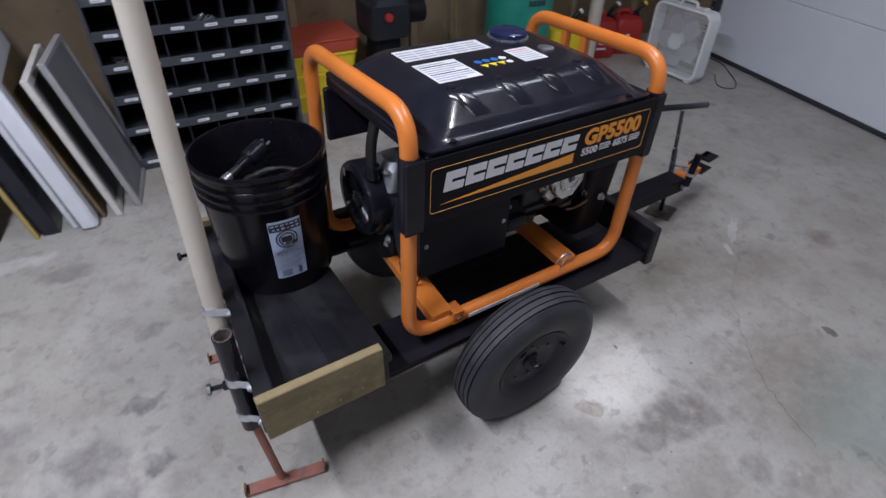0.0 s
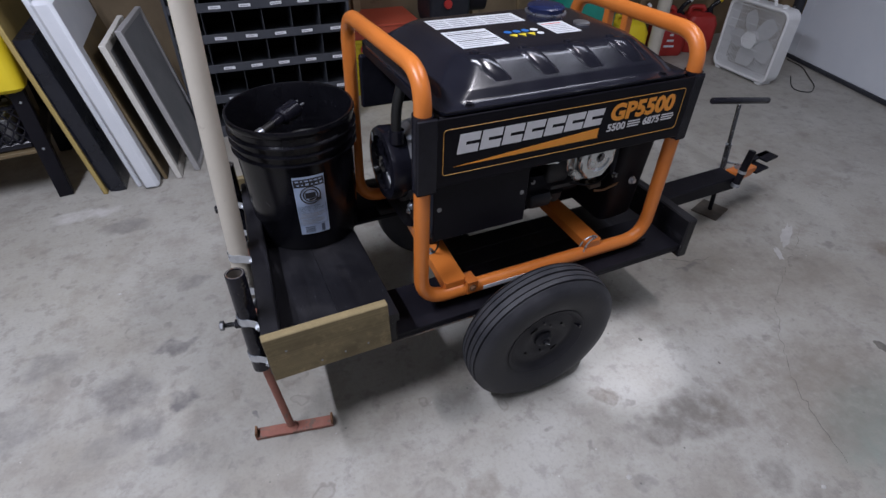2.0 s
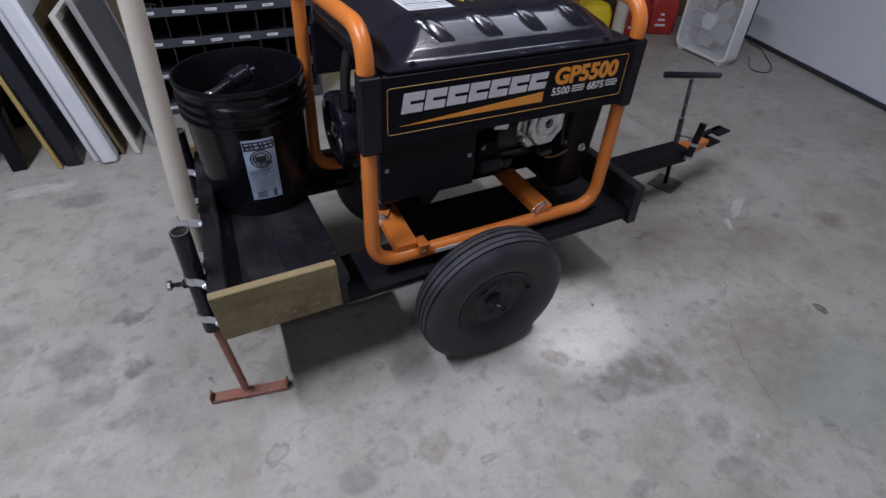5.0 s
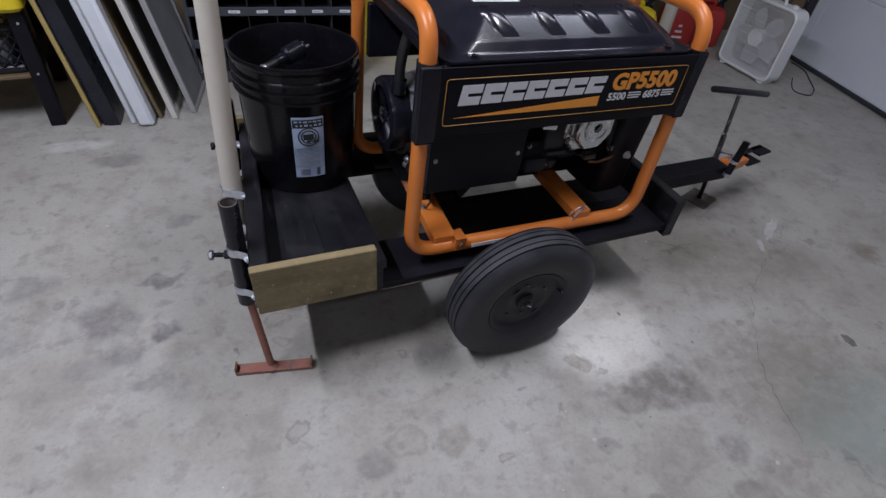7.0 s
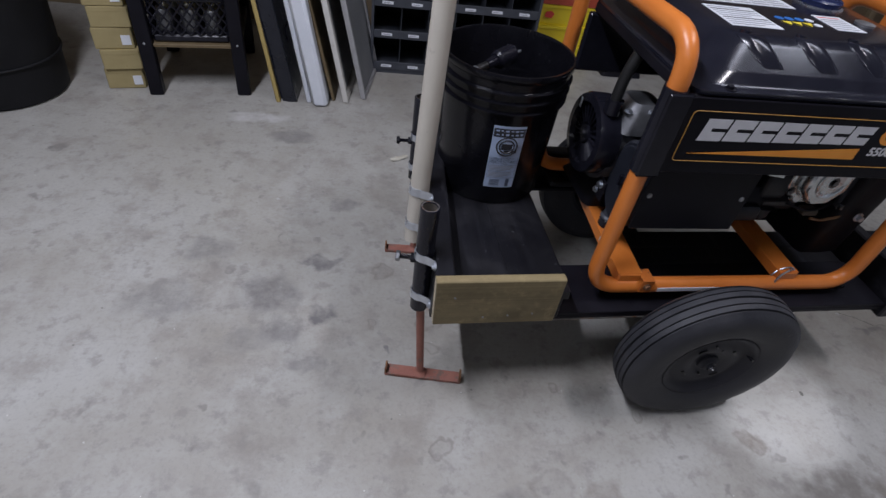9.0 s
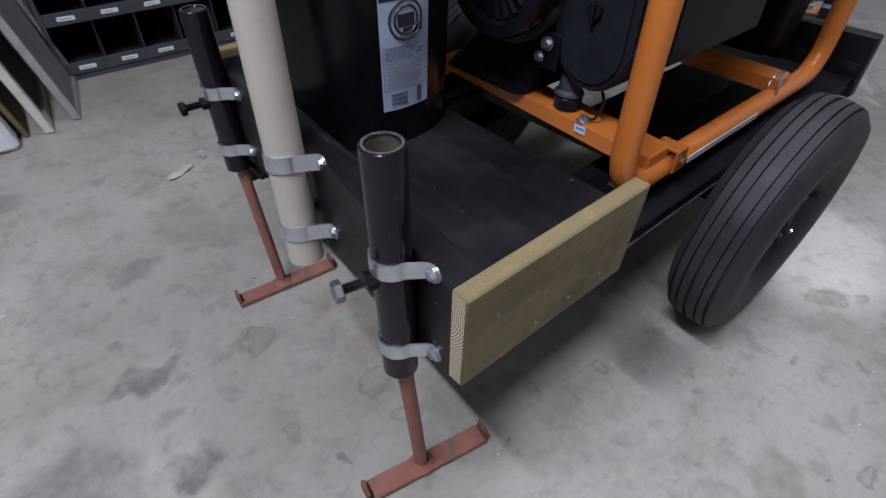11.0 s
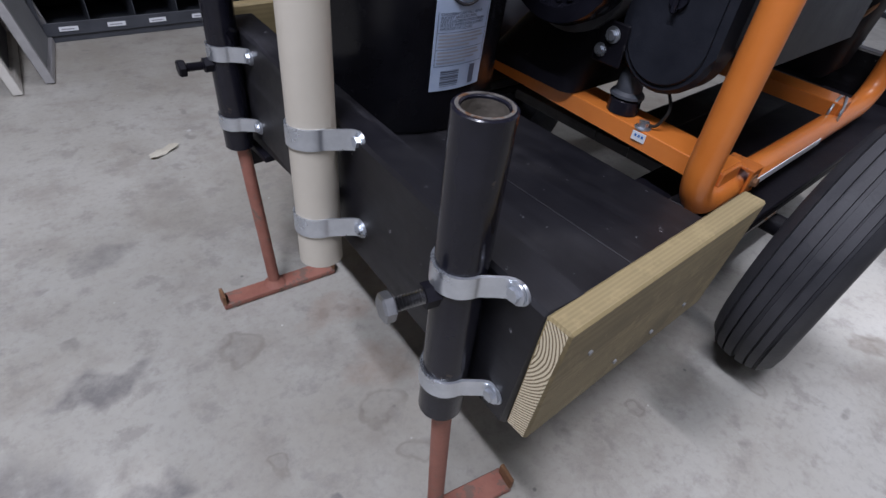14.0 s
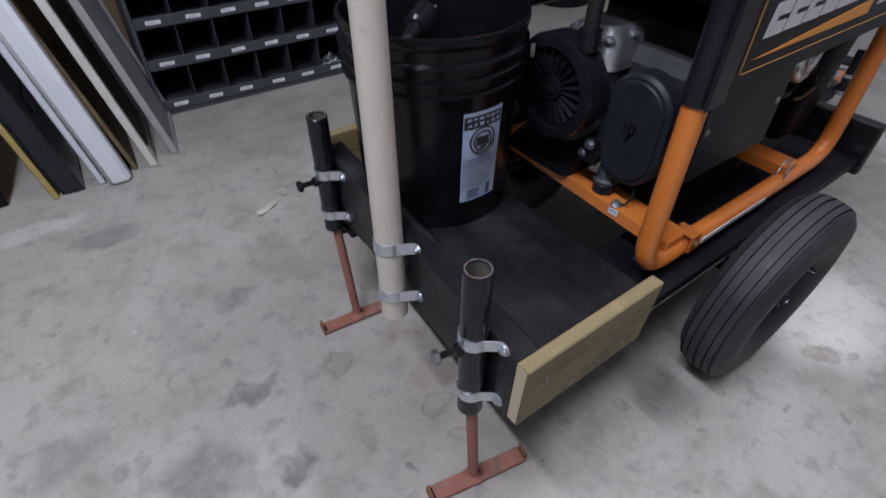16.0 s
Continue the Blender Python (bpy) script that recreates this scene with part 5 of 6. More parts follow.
part("rule_line", wrap(LA0 + 1.4, LA1 - 1.4, 0.1390, 0.1396, 0.001, 8), LABEL_INK, lbl)
for side in (LA0 + 1.2, LA1 - 1.5):
    part("rule_line", wrap(side, side + 0.3, 0.139, 0.194, 0.001, 2), LABEL_INK, lbl)
for i in range(10):
    h = 0.0005 + 0.0005 * (i * 7 % 3)
    part("bar", wrap(LA0 + 5, LA0 + 15, 0.1165 + 0.0019 * i, 0.1165 + 0.0019 * i + h, 0.001, 4), LABEL_INK, lbl)
part("maker_mark", wrap(LA1 - 8.5, LA1 - 5.0, 0.1155, 0.1365, 0.001, 3), LABEL_INK, lbl)

# cord coiled inside, with its plug on top
cord = thing("extension_cord", BK, "black heavy-duty extension cord coiled in the bucket", "extension cord")
rnd = random.Random(11)
coil = []
for k in range(340):
    a = k * 2 * math.pi / 34
    rr = 0.088 + 0.022 * math.sin(k * 0.13) + rnd.uniform(-0.003, 0.003)
    coil.append((rr * math.cos(a), rr * math.sin(a), CUT + 0.03 + 0.19 * k / 340 + 0.008 * math.sin(k * 0.31)))
part("coiled_cable", tube(coil, 0.0085, 10), CABLE, cord)
pa, pb = Vector((-0.080, -0.03, 0.318)), Vector((0.06, 0.085, 0.340))
ax = (pb - pa).normalized()
part("cable_end", tube(rounded([tuple(pa - ax * 0.01 + Vector((-0.02, -0.01, -0.03))), tuple(pa - ax * 0.004), tuple(pa + ax * 0.055)], 0.02), 0.0088, 12), CABLE, cord)
part("strain_relief", tube([pa + ax * 0.045, pa + ax * 0.072, pa + ax * 0.076], [0.0105, 0.0135, 0.012], 16), BLACK_PLASTIC, cord)
part("plug", tube([pa + ax * 0.074, pa + ax * 0.080, pa + ax * 0.125, pa + ax * 0.130], [0.016, 0.021, 0.0215, 0.018], 20), BLACK_PLASTIC, cord, "black twist-lock plug")
for k in range(3):
    a = 2.1 * k
    u, w = ring_frame(ax)
    o = (u * math.cos(a) + w * math.sin(a)) * 0.0105
    part("plug_blade", tube([pa + ax * 0.128 + o, pa + ax * 0.146 + o], 0.0028, 8), ZINC, cord)
part("cable_tip", tube([pa - ax * 0.008, pa + ax * 0.012], 0.0098, 12), ZINC, cord, "taped pale cable tip")
for holder in (bucket, cord):
    for ob in holder.children:
        ob.location.z -= CUT
lbl.location.z -= 0.02


# ---------------------------------------------------------------- along the back wall
# steel bin cabinet
cab = thing("bin_cabinet", pose(-0.168, 1.765, 0.0), "grey steel parts cabinet of open labelled bins", "cabinet")
CW, COLS, CD = 0.1215, 6, 0.27
levels = [0.022, 0.168, 0.305, 0.432, 0.556, 0.68, 0.804, 0.928, 1.052, 1.176]
part("side_panel", box(-0.012, 0.0, -0.004, CD, 0.001, 1.21, 0.001), GREY_STEEL, cab)
part("side_panel", box(COLS * CW, COLS * CW + 0.012, -0.004, CD, 0.001, 1.21, 0.001), GREY_STEEL, cab)
# The back panel's dark colour holds the shade of the open bins.
part("back_panel", box(0.0, COLS * CW, CD - 0.004, CD, 0.002, 1.21, 0), BIN_SHADE, cab)
part("kick_base", box(0.0005, COLS * CW - 0.0005, 0.0, CD - 0.006, 0.001, 0.02, 0), GREY_STEEL, cab)
rnd = random.Random(5)
for zi, z in enumerate(levels):
    part("shelf", box(0.0005, COLS * CW - 0.0005, 0.0, CD - 0.005, z, z + 0.0025, 0), GREY_STEEL, cab)
    part("shelf_lip", box(0.0005, COLS * CW - 0.0005, -0.006, -0.0005, z - 0.002, z + 0.034, 0.001), GREY_STEEL, cab)
    if zi == len(levels) - 1:
        continue
    for c in range(COLS):
        cx = (c + 0.5) * CW
        t = box(-0.024, 0.024, -0.0078, -0.0062, -0.006, 0.006, 0)
        card = part("label_card", t, WHITE_LABEL, cab, "white label card", pose(cx + rnd.uniform(-0.004, 0.004), 0, z + 0.016, 0, rnd.uniform(-2, 2), 0), smooth=0)
        part("print_line", box(-0.018, 0.008 + rnd.uniform(0, 0.008), -0.0083, -0.0079, -0.002, 0.0012, 0), FAINT_INK, card, smooth=0)
    nz = levels[zi + 1] - 0.003
    for c in range(1, COLS):
        part("divider", box(c * CW - 0.001, c * CW + 0.001, 0.002, CD - 0.006, z + 0.003, nz, 0), GREY_STEEL, cab)
part("top_panel", box(-0.012, COLS * CW + 0.012, -0.004, CD, 1.2105, 1.222, 0.001), GREY_STEEL, cab)
# hardware lying in some of the bins


def heap(name, x, z, n, material, label, seed):
    r = random.Random(seed)
    bm = bmesh.new()
    for k in range(n):
        p = Vector((x + r.uniform(-0.035, 0.035), 1.79 + r.uniform(0, 0.08), z + r.uniform(0.004, 0.03)))
        d = Vector((r.uniform(-1, 1), r.uniform(-1, 1), r.uniform(-0.4, 0.4))).normalized() * r.uniform(0.012, 0.028)
        tube([p - d, p + d], 0.003, 6, bm=bm)
    solid(name, bm, material, label, "hardware")


heap("loose_bolts", 0.255, 0.559, 26, ZINC, "loose zinc bolts heaped in an open bin", 1)
heap("loose_bolts", -0.105, 0.683, 24, ZINC, "loose zinc bolts heaped in an open bin", 2)
heap("loose_bolts", 0.495, 0.0245, 30, ZINC, "loose zinc bolts heaped in an open bin", 3)
heap("loose_clips", -0.1, 0.435, 10, ALU, "a few dull steel clips in an open bin", 4)


def leaner(name, x, y0, y1, thick, high, lean, material, label, category, low=0.001, bevel=0.003, yaw=0.0):
    """A panel on its edge, leaning towards -x; its foot stands at x, its faces look along x."""
    bm = box(0, thick, 0, y1 - y0, 0, high, bevel)
    sh = math.tan(radians(lean))
    for v in bm.verts:
        v.co.x -= v.co.z * sh
    return solid(name, bm, material, label, category, pose(x + 0.02, y0 + 0.015, low, 0, 0, yaw), group="panels leaning by the cabinet")


def vinyl_panel(x, y0, wide, thick, high, lean):
    """A board wrapped in dark vinyl, with welts along its front edges and creased wrapping."""
    sh = math.tan(radians(lean))
    ob = thing("dark_panel", pose(x + 0.02, y0 + 0.015, 0.001), "dark blue vinyl-covered panel leaning on a table", "panel", group="panels leaning by the cabinet")
    rnd = random.Random(23)
    body = bmesh.new()
    nz, rows = 16, []
    for k in range(nz + 1):
        z = high * k / nz
        rows.append([body.verts.new((px - z * sh + rnd.uniform(-0.0022, 0.0022), py + rnd.uniform(-0.002, 0.002), z)) for px, py in ((0, 0), (thick * 0.5, -0.002), (thick, 0), (thick + 0.001, wide * 0.33), (thick + 0.001, wide * 0.66), (thick, wide), (0, wide))])
    for a, b in zip(rows, rows[1:]):
        for k in range(7):
            body.faces.new((a[k], a[(k + 1) % 7], b[(k + 1) % 7], b[k]))
    body.faces.new(rows[0][::-1])
    body.faces.new(rows[-1])
    part("vinyl_cover", body, NAVY, ob, smooth=60)
    for px in (0.002, thick - 0.002):
        part("edge_welt", tube([(px - z * sh, -0.003, z) for z in (0.012, high * 0.4, high * 0.8, high)], 0.0028, 8), NAVY, ob, "sewn edge welt")
    part("tape_patch", box(-0.0035, 0.0, 0.06, 0.20, 0, 0.05, 0.0005), BLACK_PLASTIC, ob, "glossy black tape", pose(thick + 0.005 - 0.22 * sh, 0.02, 0.22, 0, -lean, 0))
    return ob


vinyl_panel(-0.552, 1.40, 0.46, 0.060, 0.60, 9)
leaner("old_board", -0.574, 1.385, 1.80, 0.016, 0.75, 8, YELLOW_WOOD, "yellowed thin board leaning on a table leg", "board")
leaner("thin_white_panel", -0.452, 1.40, 1.86, 0.018, 0.78, 9, WHITE_PAINT, "flat white painted panel leaning in a stack", "panel", yaw=2)
leaner("white_door_slab", -0.425, 1.365, 1.86, 0.062, 0.72, 9.5, WHITE_PAINT, "white painted slab with rounded edges, leaning in a stack", "panel", bevel=0.012)
leaner("brown_panel", -0.352, 1.43, 1.88, 0.014, 0.70, 12, OLD_WOOD, "old brown board leaning in a stack", "board")


def window_screen(x, y0, wide, high, lean, rail, material, name, label, yaw=0.0):
    """A framed screen on its edge, leaning towards -x."""
    sh = math.tan(radians(lean))
    ob = thing(name, pose(x + 0.028, y0, 0.002, 0, 0, yaw), label, "screen", group="panels leaning by the cabinet")

    def sheared(bm):
        for v in bm.verts:
            v.co.x -= v.co.z * sh
        return bm
    part("stile", sheared(box(0, 0.022, 0, rail, 0, high, 0.002)), material, ob)
    part("stile", sheared(box(0, 0.022, wide - rail, wide, 0, high, 0.002)), material, ob)
    part("rail", sheared(box(0.0005, 0.0215, rail, wide - rail, 0, rail, 0.002)), material, ob)
    part("rail", sheared(box(0.0005, 0.0215, rail, wide - rail, high - rail, high, 0.002)), material, ob)
    part("mesh_panel", sheared(box(0.009, 0.012, rail - 0.002, wide - rail + 0.002, rail - 0.002, high - rail + 0.002, 0)), SCREEN, ob, "grey screen mesh", smooth=0)
    return ob


window_screen(-0.312, 1.435, 0.40, 0.55, 11, 0.030, OLD_WHITE, "window_screen", "old window screen in a chipped white wooden frame", -4)
window_screen(-0.240, 1.478, 0.34, 0.58, 12, 0.016, SCREEN_FRAME, "window_screen", "dark grey window screen in a thin aluminium frame", -8)

# yellow-topped work stand with a black frame, crate and boxes
TBM = pose(-1.058, 1.372, 0, 0, 0, 8)
tb = thing("work_stand", TBM, "work stand with a thick yellow plastic top and black legs", "table")
part("top", loft([(0.0, 0.40, 0.0, 0.5, 0.03, 0.43), (-0.015, 0.415, -0.015, 0.515, 0.035, 0.445), (-0.02, 0.42, -0.02, 0.52, 0.04, 0.62), (-0.005, 0.405, -0.005, 0.505, 0.04, 0.645)], 6), YELLOW, tb, "thick yellow plastic top")
for x in (0.02, 0.350):
    for y in (0.015, 0.44):
        part("leg", box(x, x + 0.05, y, y + 0.045, 0.001, 0.432, 0.003), BLACK_PAINT, tb)
    part("side_brace", box(x + 0.01, x + 0.04, 0.061, 0.439, 0.19, 0.225, 0.002), BLACK_PAINT, tb)
part("lower_shelf", box(0.071, 0.349, 0.03, 0.46, 0.19, 0.203, 0.002), OLD_WOOD, tb)
for x in (0.045, 0.375):
    for z in (0.21, 0.39):
        part("leg_bolt", hexbolt((x, 0.015, z), (0, -1, 0), 0.0045, 0.003, washer=False), ZINC, tb)


def crate(m):
    ob = thing("milk_crate", m, "black plastic lattice crate on a low shelf", "crate")
    W, D, H = 0.27, 0.27, 0.16
    part("rim", tube(rounded([(0, 0, H), (W, 0, H), (W, D, H), (0, D, H)], 0.015, True), 0.008, 8, True), BLACK_PLASTIC, ob)
    part("base_rim", box(0, W, 0, D, 0.0, 0.028, 0.006), BLACK_PLASTIC, ob)
    lat = bmesh.new()
    n = 8
    for side in range(4):
        for k in range(-3, n):
            for s in (1, -1):
                a, b = k / n, (k + 3) / n
                if s < 0:
                    a, b = b, a
                p, q = (a, 0.028), (b, H)
                if p[0] > q[0]:
                    p, q = q, p
                if q[0] <= 0 or p[0] >= 1:
                    continue
                def cut(pp, qq, f):
                    t = (f - pp[0]) / (qq[0] - pp[0])
                    return (f, pp[1] + (qq[1] - pp[1]) * t)
                if p[0] < 0:
                    p = cut(p, q, 0)
                if q[0] > 1:
                    q = cut(p, q, 1)
                pts = []
                for f, z in (p, q):
                    pts.append({0: (f * W, 0, z), 1: (f * W, D, z), 2: (0, f * D, z), 3: (W, f * D, z)}[side])
                tube(pts, 0.0035, 5, bm=lat)
    part("lattice", lat, BLACK_PLASTIC, ob, smooth=0)
    return ob


crate(TBM @ pose(0.075, 0.045, 0.205, 0, 0, 1))
rnd = random.Random(3)
for k in range(9):
    x, y = 0.120 + 0.085 * (k % 3) + rnd.uniform(-0.006, 0.006), 0.1 + 0.075 * (k // 3)
    cn = thing("spray_can", TBM @ pose(x, y, 0.234), "dull metal spray can standing in a crate", "spray can", group="cans in the crate")
    part("can_wall", lathe([(0, 0), (0.028, 0.0), (0.03, 0.003), (0.03, 0.075), (0.026, 0.083), (0.012, 0.088), (0, 0.088)], 20), ALU, cn)
    part("nozzle", lathe([(0.009, 0.088), (0.009, 0.098), (0, 0.099)], 10), WHITE_PLASTIC, cn)


def carton(m, w, d, h, seed):
    r = random.Random(seed)
    ob = thing("cardboard_box", m, "closed tan cardboard carton in a stack", "box", group="stacked cartons")
    part("carton_body", box(0, w, 0, d, 0, h, 0.003), CARD, ob)
    part("flap", box(0.003, w - 0.003, -0.0012, 0.0, h * 0.78, h * 0.985, 0), CARD, ob, smooth=0)
    part("tape", box(w * 0.42, w * 0.58, 0.004, d - 0.004, h, h + 0.0006, 0), YELLOW_WOOD, ob, smooth=0)
    if seed % 2 == 0:
        part("shipping_label", box(w - 0.04, w - 0.008, -0.0020, -0.0012, h * 0.2, h * 0.66, 0), WHITE_LABEL, ob, smooth=0)
    return ob


z = 0.001
for k, h in enumerate((0.082, 0.078, 0.08, 0.076, 0.08, 0.078)):
    carton(pose(-1.200 + rnd.uniform(-0.008, 0.008), 1.41 + rnd.uniform(-0.01, 0.01), z, 0, 0, 12 + rnd.uniform(-3, 3)), 0.135, 0.24, h, k)
    z += h + 0.0012

can = thing("trash_can", pose(-1.56, 1.38, 0), "round black plastic trash can with a worn label", "trash can")
part("can_body", lathe([(0.0, 0.001), (0.20, 0.001), (0.212, 0.01), (0.232, 0.35), (0.238, 0.60), (0.25, 0.605), (0.252, 0.64), (0.24, 0.645), (0.232, 0.60), (0.2, 0.02), (0, 0.02)], 48), BIN_MATT, can)
for z in (0.15, 0.42):
    part("rib", tube([((0.218 + 0.035 * z) * math.cos(a), (0.218 + 0.035 * z) * math.sin(a), z) for a in [2 * math.pi * k / 48 for k in range(48)]], 0.005, 8, True), BIN_MATT, can)
lb = bmesh.new()
rows = []
for k in range(7):
    a = radians(290 + 6 * k)
    rows.append([lb.verts.new((0.2375 * math.cos(a), 0.2375 * math.sin(a), z)) for z in (0.44, 0.56)])
for p, q in zip(rows, rows[1:]):
    lb.faces.new((p[0], q[0], q[1], p[1]))
part("worn_label", lb, CARD, can, "worn tan paper label")

# yellow totes with a red lid, beside the cabinet
for k in range(3):
    tt = thing("yellow_tote", pose(0.592, 2.02, 0.001 + 0.1005 * k) @ Matrix.Diagonal((1.08, 1, 0.9, 1)), "yellow plastic tote in a stack", "tote", group="stacked totes")
    part("tote_body", loft([(0.012, 0.338, 0.012, 0.288, 0.02, 0), (0.0, 0.35, 0.0, 0.30, 0.025, 0.092)], 5), YELLOW, tt)
    part("tote_rim", loft([(-0.006, 0.356, -0.006, 0.306, 0.028, 0.092), (-0.006, 0.356, -0.006, 0.306, 0.028, 0.108), (0.002, 0.348, 0.002, 0.298, 0.024, 0.1105)], 5), YELLOW, tt)
    if k == 2:
        part("emblem", prism([(-0.02, -0.014), (0.014, -0.018), (0.024, 0.006), (0.008, 0.02), (-0.018, 0.014)], 0.0015, m=pose(0.09, -0.004, 0.055)), RED_INK, tt, "small red emblem", smooth=0)
lid = thing("red_tray", pose(0.600, 2.01, 0.3030), "faded red plastic tray on stacked totes", "tray")
part("tray_body", loft([(0.0, 0.37, 0.0, 0.32, 0.02, 0.0), (-0.01, 0.38, -0.01, 0.33, 0.025, 0.058), (-0.016, 0.386, -0.016, 0.336, 0.028, 0.061), (-0.016, 0.386, -0.016, 0.336, 0.028, 0.07)], 5), RED_ORANGE, lid)

# dark shop machine on the floor by the totes
sm = thing("shop_machine", pose(1.10, 1.92, 0), "dark bench machine with a red knob, standing by the wall", "machine")
part("pedestal", loft([(-0.09, 0.13, 0, 0.2, 0.02, 0.001), (-0.07, 0.11, 0.02, 0.18, 0.02, 0.06), (-0.05, 0.09, 0.03, 0.17, 0.02, 0.36)], 4), BLACK_PAINT, sm)
part("head", loft([(-0.08, 0.12, -0.01, 0.2, 0.025, 0.36), (-0.09, 0.13, -0.02, 0.21, 0.03, 0.40), (-0.09, 0.13, -0.02, 0.21, 0.03, 0.52), (-0.06, 0.1, 0.0, 0.19, 0.03, 0.545)], 5), DARK_PLASTIC, sm)
part("knob", lathe([(0.02, 0), (0.022, 0.012), (0.018, 0.02), (0, 0.021)], 18, m=pose(0.0, -0.02, 0.47, 90, 0, 0)), RED, sm, "red knob")
part("side_motor", tube([(0.13, 0.09, 0.46), (0.24, 0.09, 0.46)], 0.06, 24), BLACK_PAINT, sm)

# teal air tank
at = thing("air_tank", pose(1.98, 2.02, 0), "upright teal compressed-air tank", "air tank")
part("vessel", lathe([(0.0, 0.05), (0.12, 0.055), (0.175, 0.09), (0.192, 0.15), (0.192, 0.50), (0.175, 0.56), (0.12, 0.60), (0.0, 0.61)], 48), TEAL, at)
part("foot_ring", lathe([(0.14, 0.001), (0.15, 0.001), (0.15, 0.07), (0.14, 0.07)], 36, close=True), BLACK_PAINT, at)
part("valve_collar", lathe([(0.07, 0.597), (0.07, 0.66), (0.062, 0.66), (0.062, 0.597)], 30, close=True), TEAL, at)
part("valve", tube([(0, 0, 0.605), (0, 0, 0.68)], 0.018, 14), ZINC, at)
mk = bmesh.new()
for k in range(5):
    a = radians(252 + k * 6.5)
    b = box(-0.008, 0.008, -0.0012, 0.0, 0, 0.03, 0)
    merge(mk, moved(b, pose(0.1925 * math.cos(a), 0.1925 * math.sin(a), 0.45, 0, 0, 252 + k * 6.5 + 90)))
part("maker_mark", mk, INK, at, "dark maker lettering", smooth=0)


def fuel_can(m, w, d, h, material, label, spout=1):
    ob = thing("fuel_can", m, label, "fuel can", group="fuel cans by the wall")
    part("can_body", loft([(-w / 2 + 0.01, w / 2 - 0.01, -d / 2 + 0.01, d / 2 - 0.01, 0.03, 0.001), (-w / 2, w / 2, -d / 2, d / 2, 0.035, 0.02), (-w / 2, w / 2, -d / 2, d / 2, 0.035, h * 0.70), (-w * 0.42, w * 0.42, -d * 0.42, d * 0.42, 0.04, h * 0.86), (-w * 0.24, w * 0.24, -d * 0.25, d * 0.25, 0.03, h * 0.93)], 5), material, ob)
    part("handle", tube(rounded([(-w * 0.36, 0, h * 0.84), (-w * 0.36, 0, h * 1.02), (w * 0.05, 0, h * 1.03), (w * 0.12, 0, h * 0.9)], 0.03), 0.016, 12), material, ob)
    part("collar", lathe([(0.033, 0), (0.033, 0.028), (0.022, 0.03)], 20, m=pose(w * 0.24, 0, h * 0.86, 0, 20 * spout, 0)), BLACK_PLASTIC, ob)
    part("spout", tube(rounded([(w * 0.26, 0, h * 0.95), (w * 0.34, 0, h * 1.08), (w * 0.5, 0, h * 1.18)], 0.03), 0.014, 12), BLACK_PLASTIC, ob)
    part("spout_tip", tube([(w * 0.5, 0, h * 1.18), (w * 0.56, 0, h * 1.22)], 0.016, 12), WHITE_PLASTIC if spout > 0 else YELLOW, ob)
    for k in range(3):
        part("print_block", box(-w * 0.22 + 0.012 * k, w * 0.12 - 0.01 * k, -d / 2 - 0.0016, -d / 2 - 0.0002, h * (0.22 + 0.13 * k), h * (0.27 + 0.13 * k), 0), WHITE_LABEL if material is RED else RED_INK, ob, smooth=0)
    return ob


fuel_can(pose(2.36, 2.06, 0, 0, 0, -14), 0.22, 0.20, 0.27, YELLOW, "yellow plastic diesel can with a black spout")
fuel_can(pose(2.72, 2.10, 0, 0, 0, -16), 0.20, 0.19, 0.27, RED, "red plastic petrol can with a black spout")
fuel_can(pose(2.95, 2.09, 0, 0, 0, -24), 0.20, 0.19, 0.26, RED, "red plastic petrol can with a pale spout tip", -1)

# beige support post
solid("support_post", lathe([(0.045, 0.001), (0.045, 0.006), (0.038, 0.008), (0.038, CEIL - 0.002)], 36, m=pose(2.43, 1.86, 0)), PVC, "beige steel support post standing on the floor", "post")

# things hung on the wall
hg = thing("hung_trowel", pose(1.48, NORTH - 0.045, 0.55), "orange-handled tool hung on the wall", "tool")
part("handle", rod((0, 0, 0.0), (0, 0, 0.16), 0.02, 14), RED_ORANGE, hg)
part("blade", box(-0.012, 0.012, -0.004, 0.004, 0.16, 0.5, 0.001), ALU, hg)
pp = thing("leaning_pipe", pose(1.62, 2.24, 0), "thin copper-brown pipe leaning on the wall", "pipe")
part("pipe", tube([(0.03, -0.1, 0.001), (0.0, 0.005, 1.5)], 0.011, 12), OLD_WOOD, pp)

# box fan and its cord
F = pose(2.965, 1.392, 0.012, 0, 0, 92)
FW, FH, FD = 0.405, 0.400, 0.10
fan = thing("box_fan", F, "white plastic box fan standing on the floor", "fan")
# local x runs along the fan's width, local y from the front to the back
shell = bmesh.new()


def rrect(w, h, r, n=6):
    pts = []
    for cx, cz, a0 in ((w - r, h - r, 0), (r, h - r, 90), (r, r, 180), (w - r, r, 270)):
        for k in range(n + 1):
            a = radians(a0 + 90 * k / n)
            pts.append((cx + r * math.cos(a), cz + r * math.sin(a)))
    return pts


o, i_ = rrect(FW, FH, 0.05), [(x + 0.018, z + 0.018) for x, z in rrect(FW - 0.036, FH - 0.036, 0.038)]
loops = []
for pts, y in ((i_, 0.006), (o, 0.0), (o, FD), (i_, FD - 0.006)):
    loops.append([shell.verts.new((x, y if pts is not o else y + (0.006 if y == 0 else -0.006), z)) for x, z in pts])
loops2 = [[shell.verts.new((0.5 * (a[0] + b[0]), 0 if k == 0 else FD, 0.5 * (a[1] + b[1]))) for a, b in zip(o, i_)] for k in range(2)]
order = [loops[0], loops2[0], loops[1], loops[2], loops2[1], loops[3]]
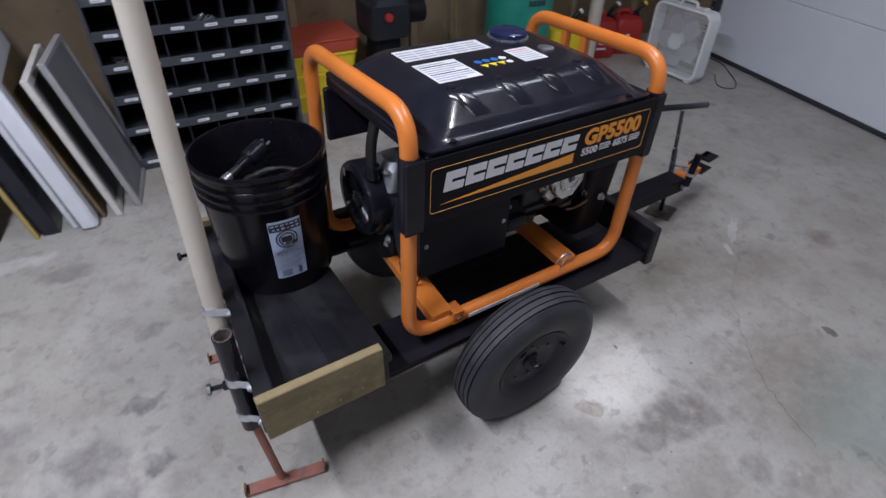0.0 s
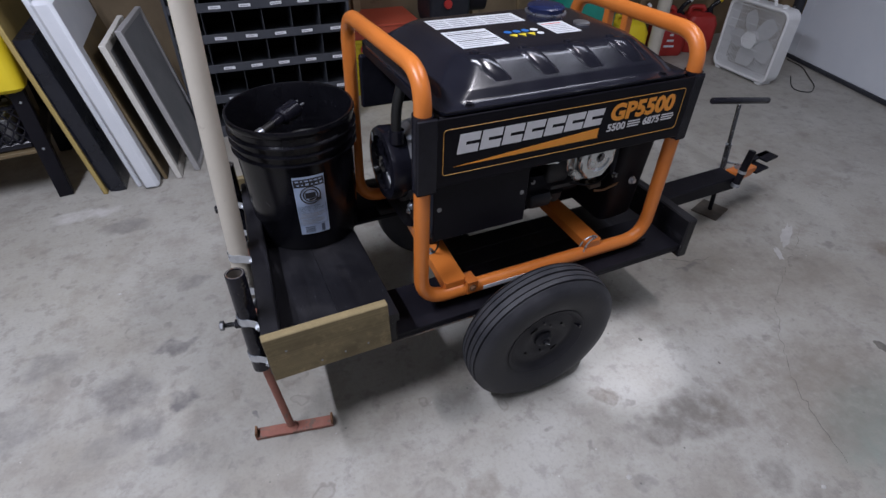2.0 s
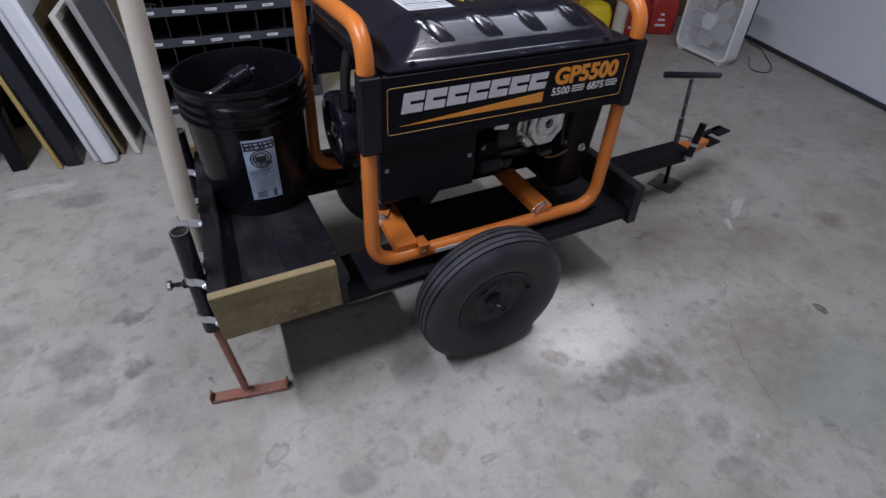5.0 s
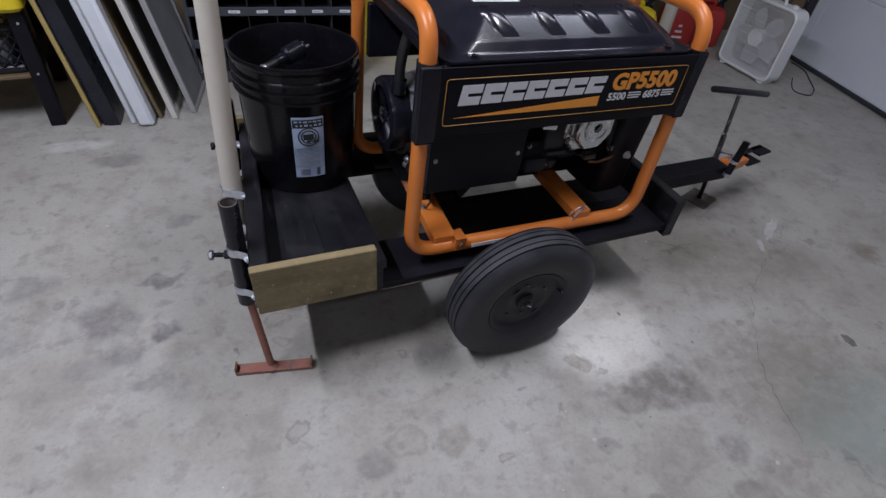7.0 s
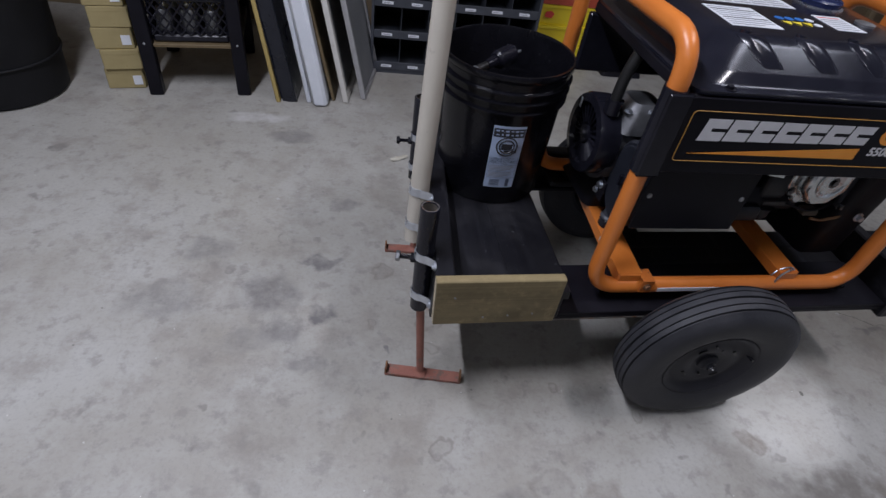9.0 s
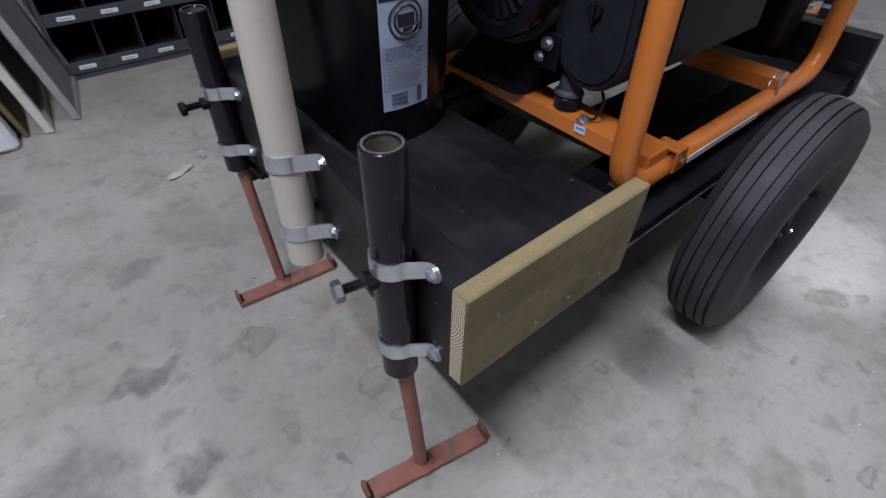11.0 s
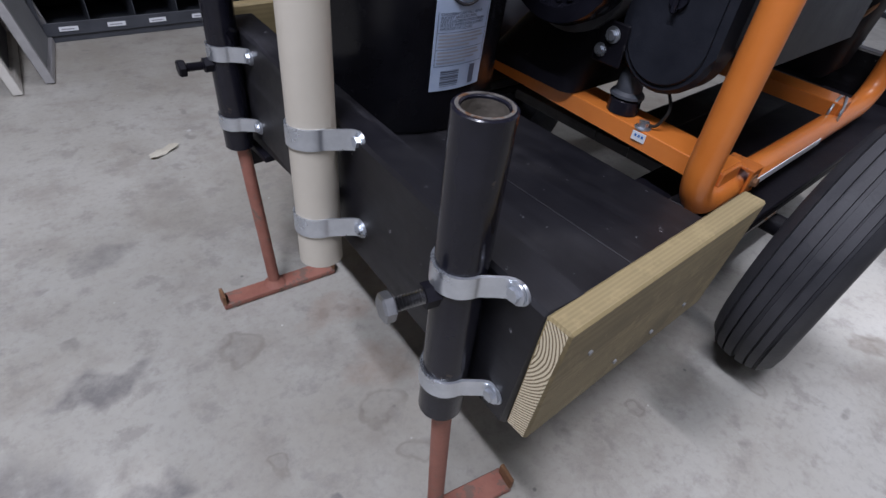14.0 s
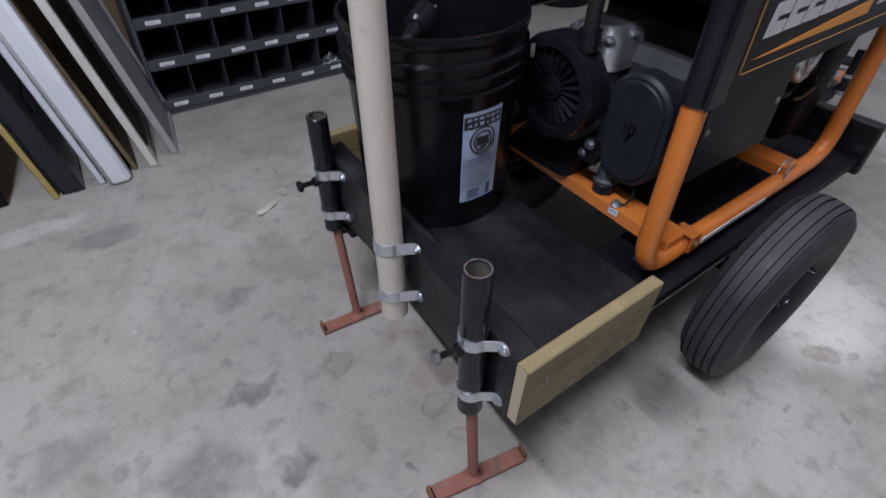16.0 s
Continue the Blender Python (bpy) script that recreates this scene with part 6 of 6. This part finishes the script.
for a, b in zip(order, order[1:] + order[:1]):
    for k in range(len(a)):
        shell.faces.new((a[k], a[(k + 1) % len(a)], b[(k + 1) % len(b)], b[k]))
part("fan_shell", shell, WHITE_PLASTIC, fan, "white plastic fan housing")
for y in (0.010, FD - 0.008):
    g = bmesh.new()
    for k in range(33):
        x = 0.03 + (FW - 0.06) * k / 32
        tube([(x, y, 0.019), (x, y, FH - 0.019)], 0.0015, 5, bm=g)
    for k in range(9):
        zz = 0.03 + (FH - 0.06) * k / 8
        tube([(0.019, y + 0.002, zz), (FW - 0.019, y + 0.002, zz)], 0.0015, 5, bm=g)
    lathe([(0.05, -0.002), (0.05, 0.003), (0, 0.003)], 24, bm=g, m=pose(FW / 2, y, FH / 2, 90, 0, 0))
    part("grille", g, WHITE_PLASTIC, fan, "white wire grille")
part("fan_hub", tube([(FW / 2, 0.03, FH / 2), (FW / 2, 0.085, FH / 2)], 0.042, 24), WHITE_PLASTIC, fan)
for k in range(5):
    bl = bmesh.new()
    rows = []
    for j in range(7):
        rr = 0.035 + 0.120 * j / 6
        half = 0.020 + 0.034 * math.sin(math.pi * (0.15 + 0.7 * j / 6))
        row = []
        for s in (-1, -0.33, 0.33, 1):
            row.append(bl.verts.new((rr, 0.055 + 0.016 * s * (1 - 0.4 * j / 6), s * half + 0.02 * j / 6)))
        rows.append(row)
    for p, q in zip(rows, rows[1:]):
        for c in range(3):
            bl.faces.new((p[c], q[c], q[c + 1], p[c + 1]))
    bmesh.ops.solidify(bl, geom=bl.faces[:], thickness=0.002)
    part("blade", moved(bl, Matrix.Translation((FW / 2, 0, FH / 2)) @ Matrix.Rotation(2 * math.pi * k / 5 + 0.3, 4, "Y")), WHITE_PLASTIC, fan)
part("carry_handle", tube(rounded([(FW / 2 - 0.06, FD / 2, FH - 0.004), (FW / 2 - 0.05, FD / 2, FH + 0.028), (FW / 2 + 0.05, FD / 2, FH + 0.028), (FW / 2 + 0.06, FD / 2, FH - 0.004)], 0.014), 0.009, 10), WHITE_PLASTIC, fan)
part("speed_knob", lathe([(0.018, 0), (0.018, 0.012), (0.012, 0.016), (0, 0.016)], 18, m=pose(FW * 0.20, FD / 2, FH - 0.002)), WHITE_PLASTIC, fan)
for x in (0.05, FW - 0.05):
    part("foot", box(x - 0.02, x + 0.02, 0.005, FD - 0.005, -0.011, 0.003, 0.003), WHITE_PLASTIC, fan)
cd = thing("fan_cord", pose(0, 0, 0), "thin dark power cord curled on the floor", "power cord")
pts = [(3.05, 1.38, 0.05), (3.03, 1.34, 0.006), (3.015, 1.28, 0.004), (3.07, 1.235, 0.004), (3.18, 1.30, 0.004), (3.28, 1.44, 0.004), (3.38, 1.56, 0.004), (3.40, 1.70, 0.004)]
part("cord", tube(rounded(pts, 0.08), 0.0027, 8), CABLE, cd)
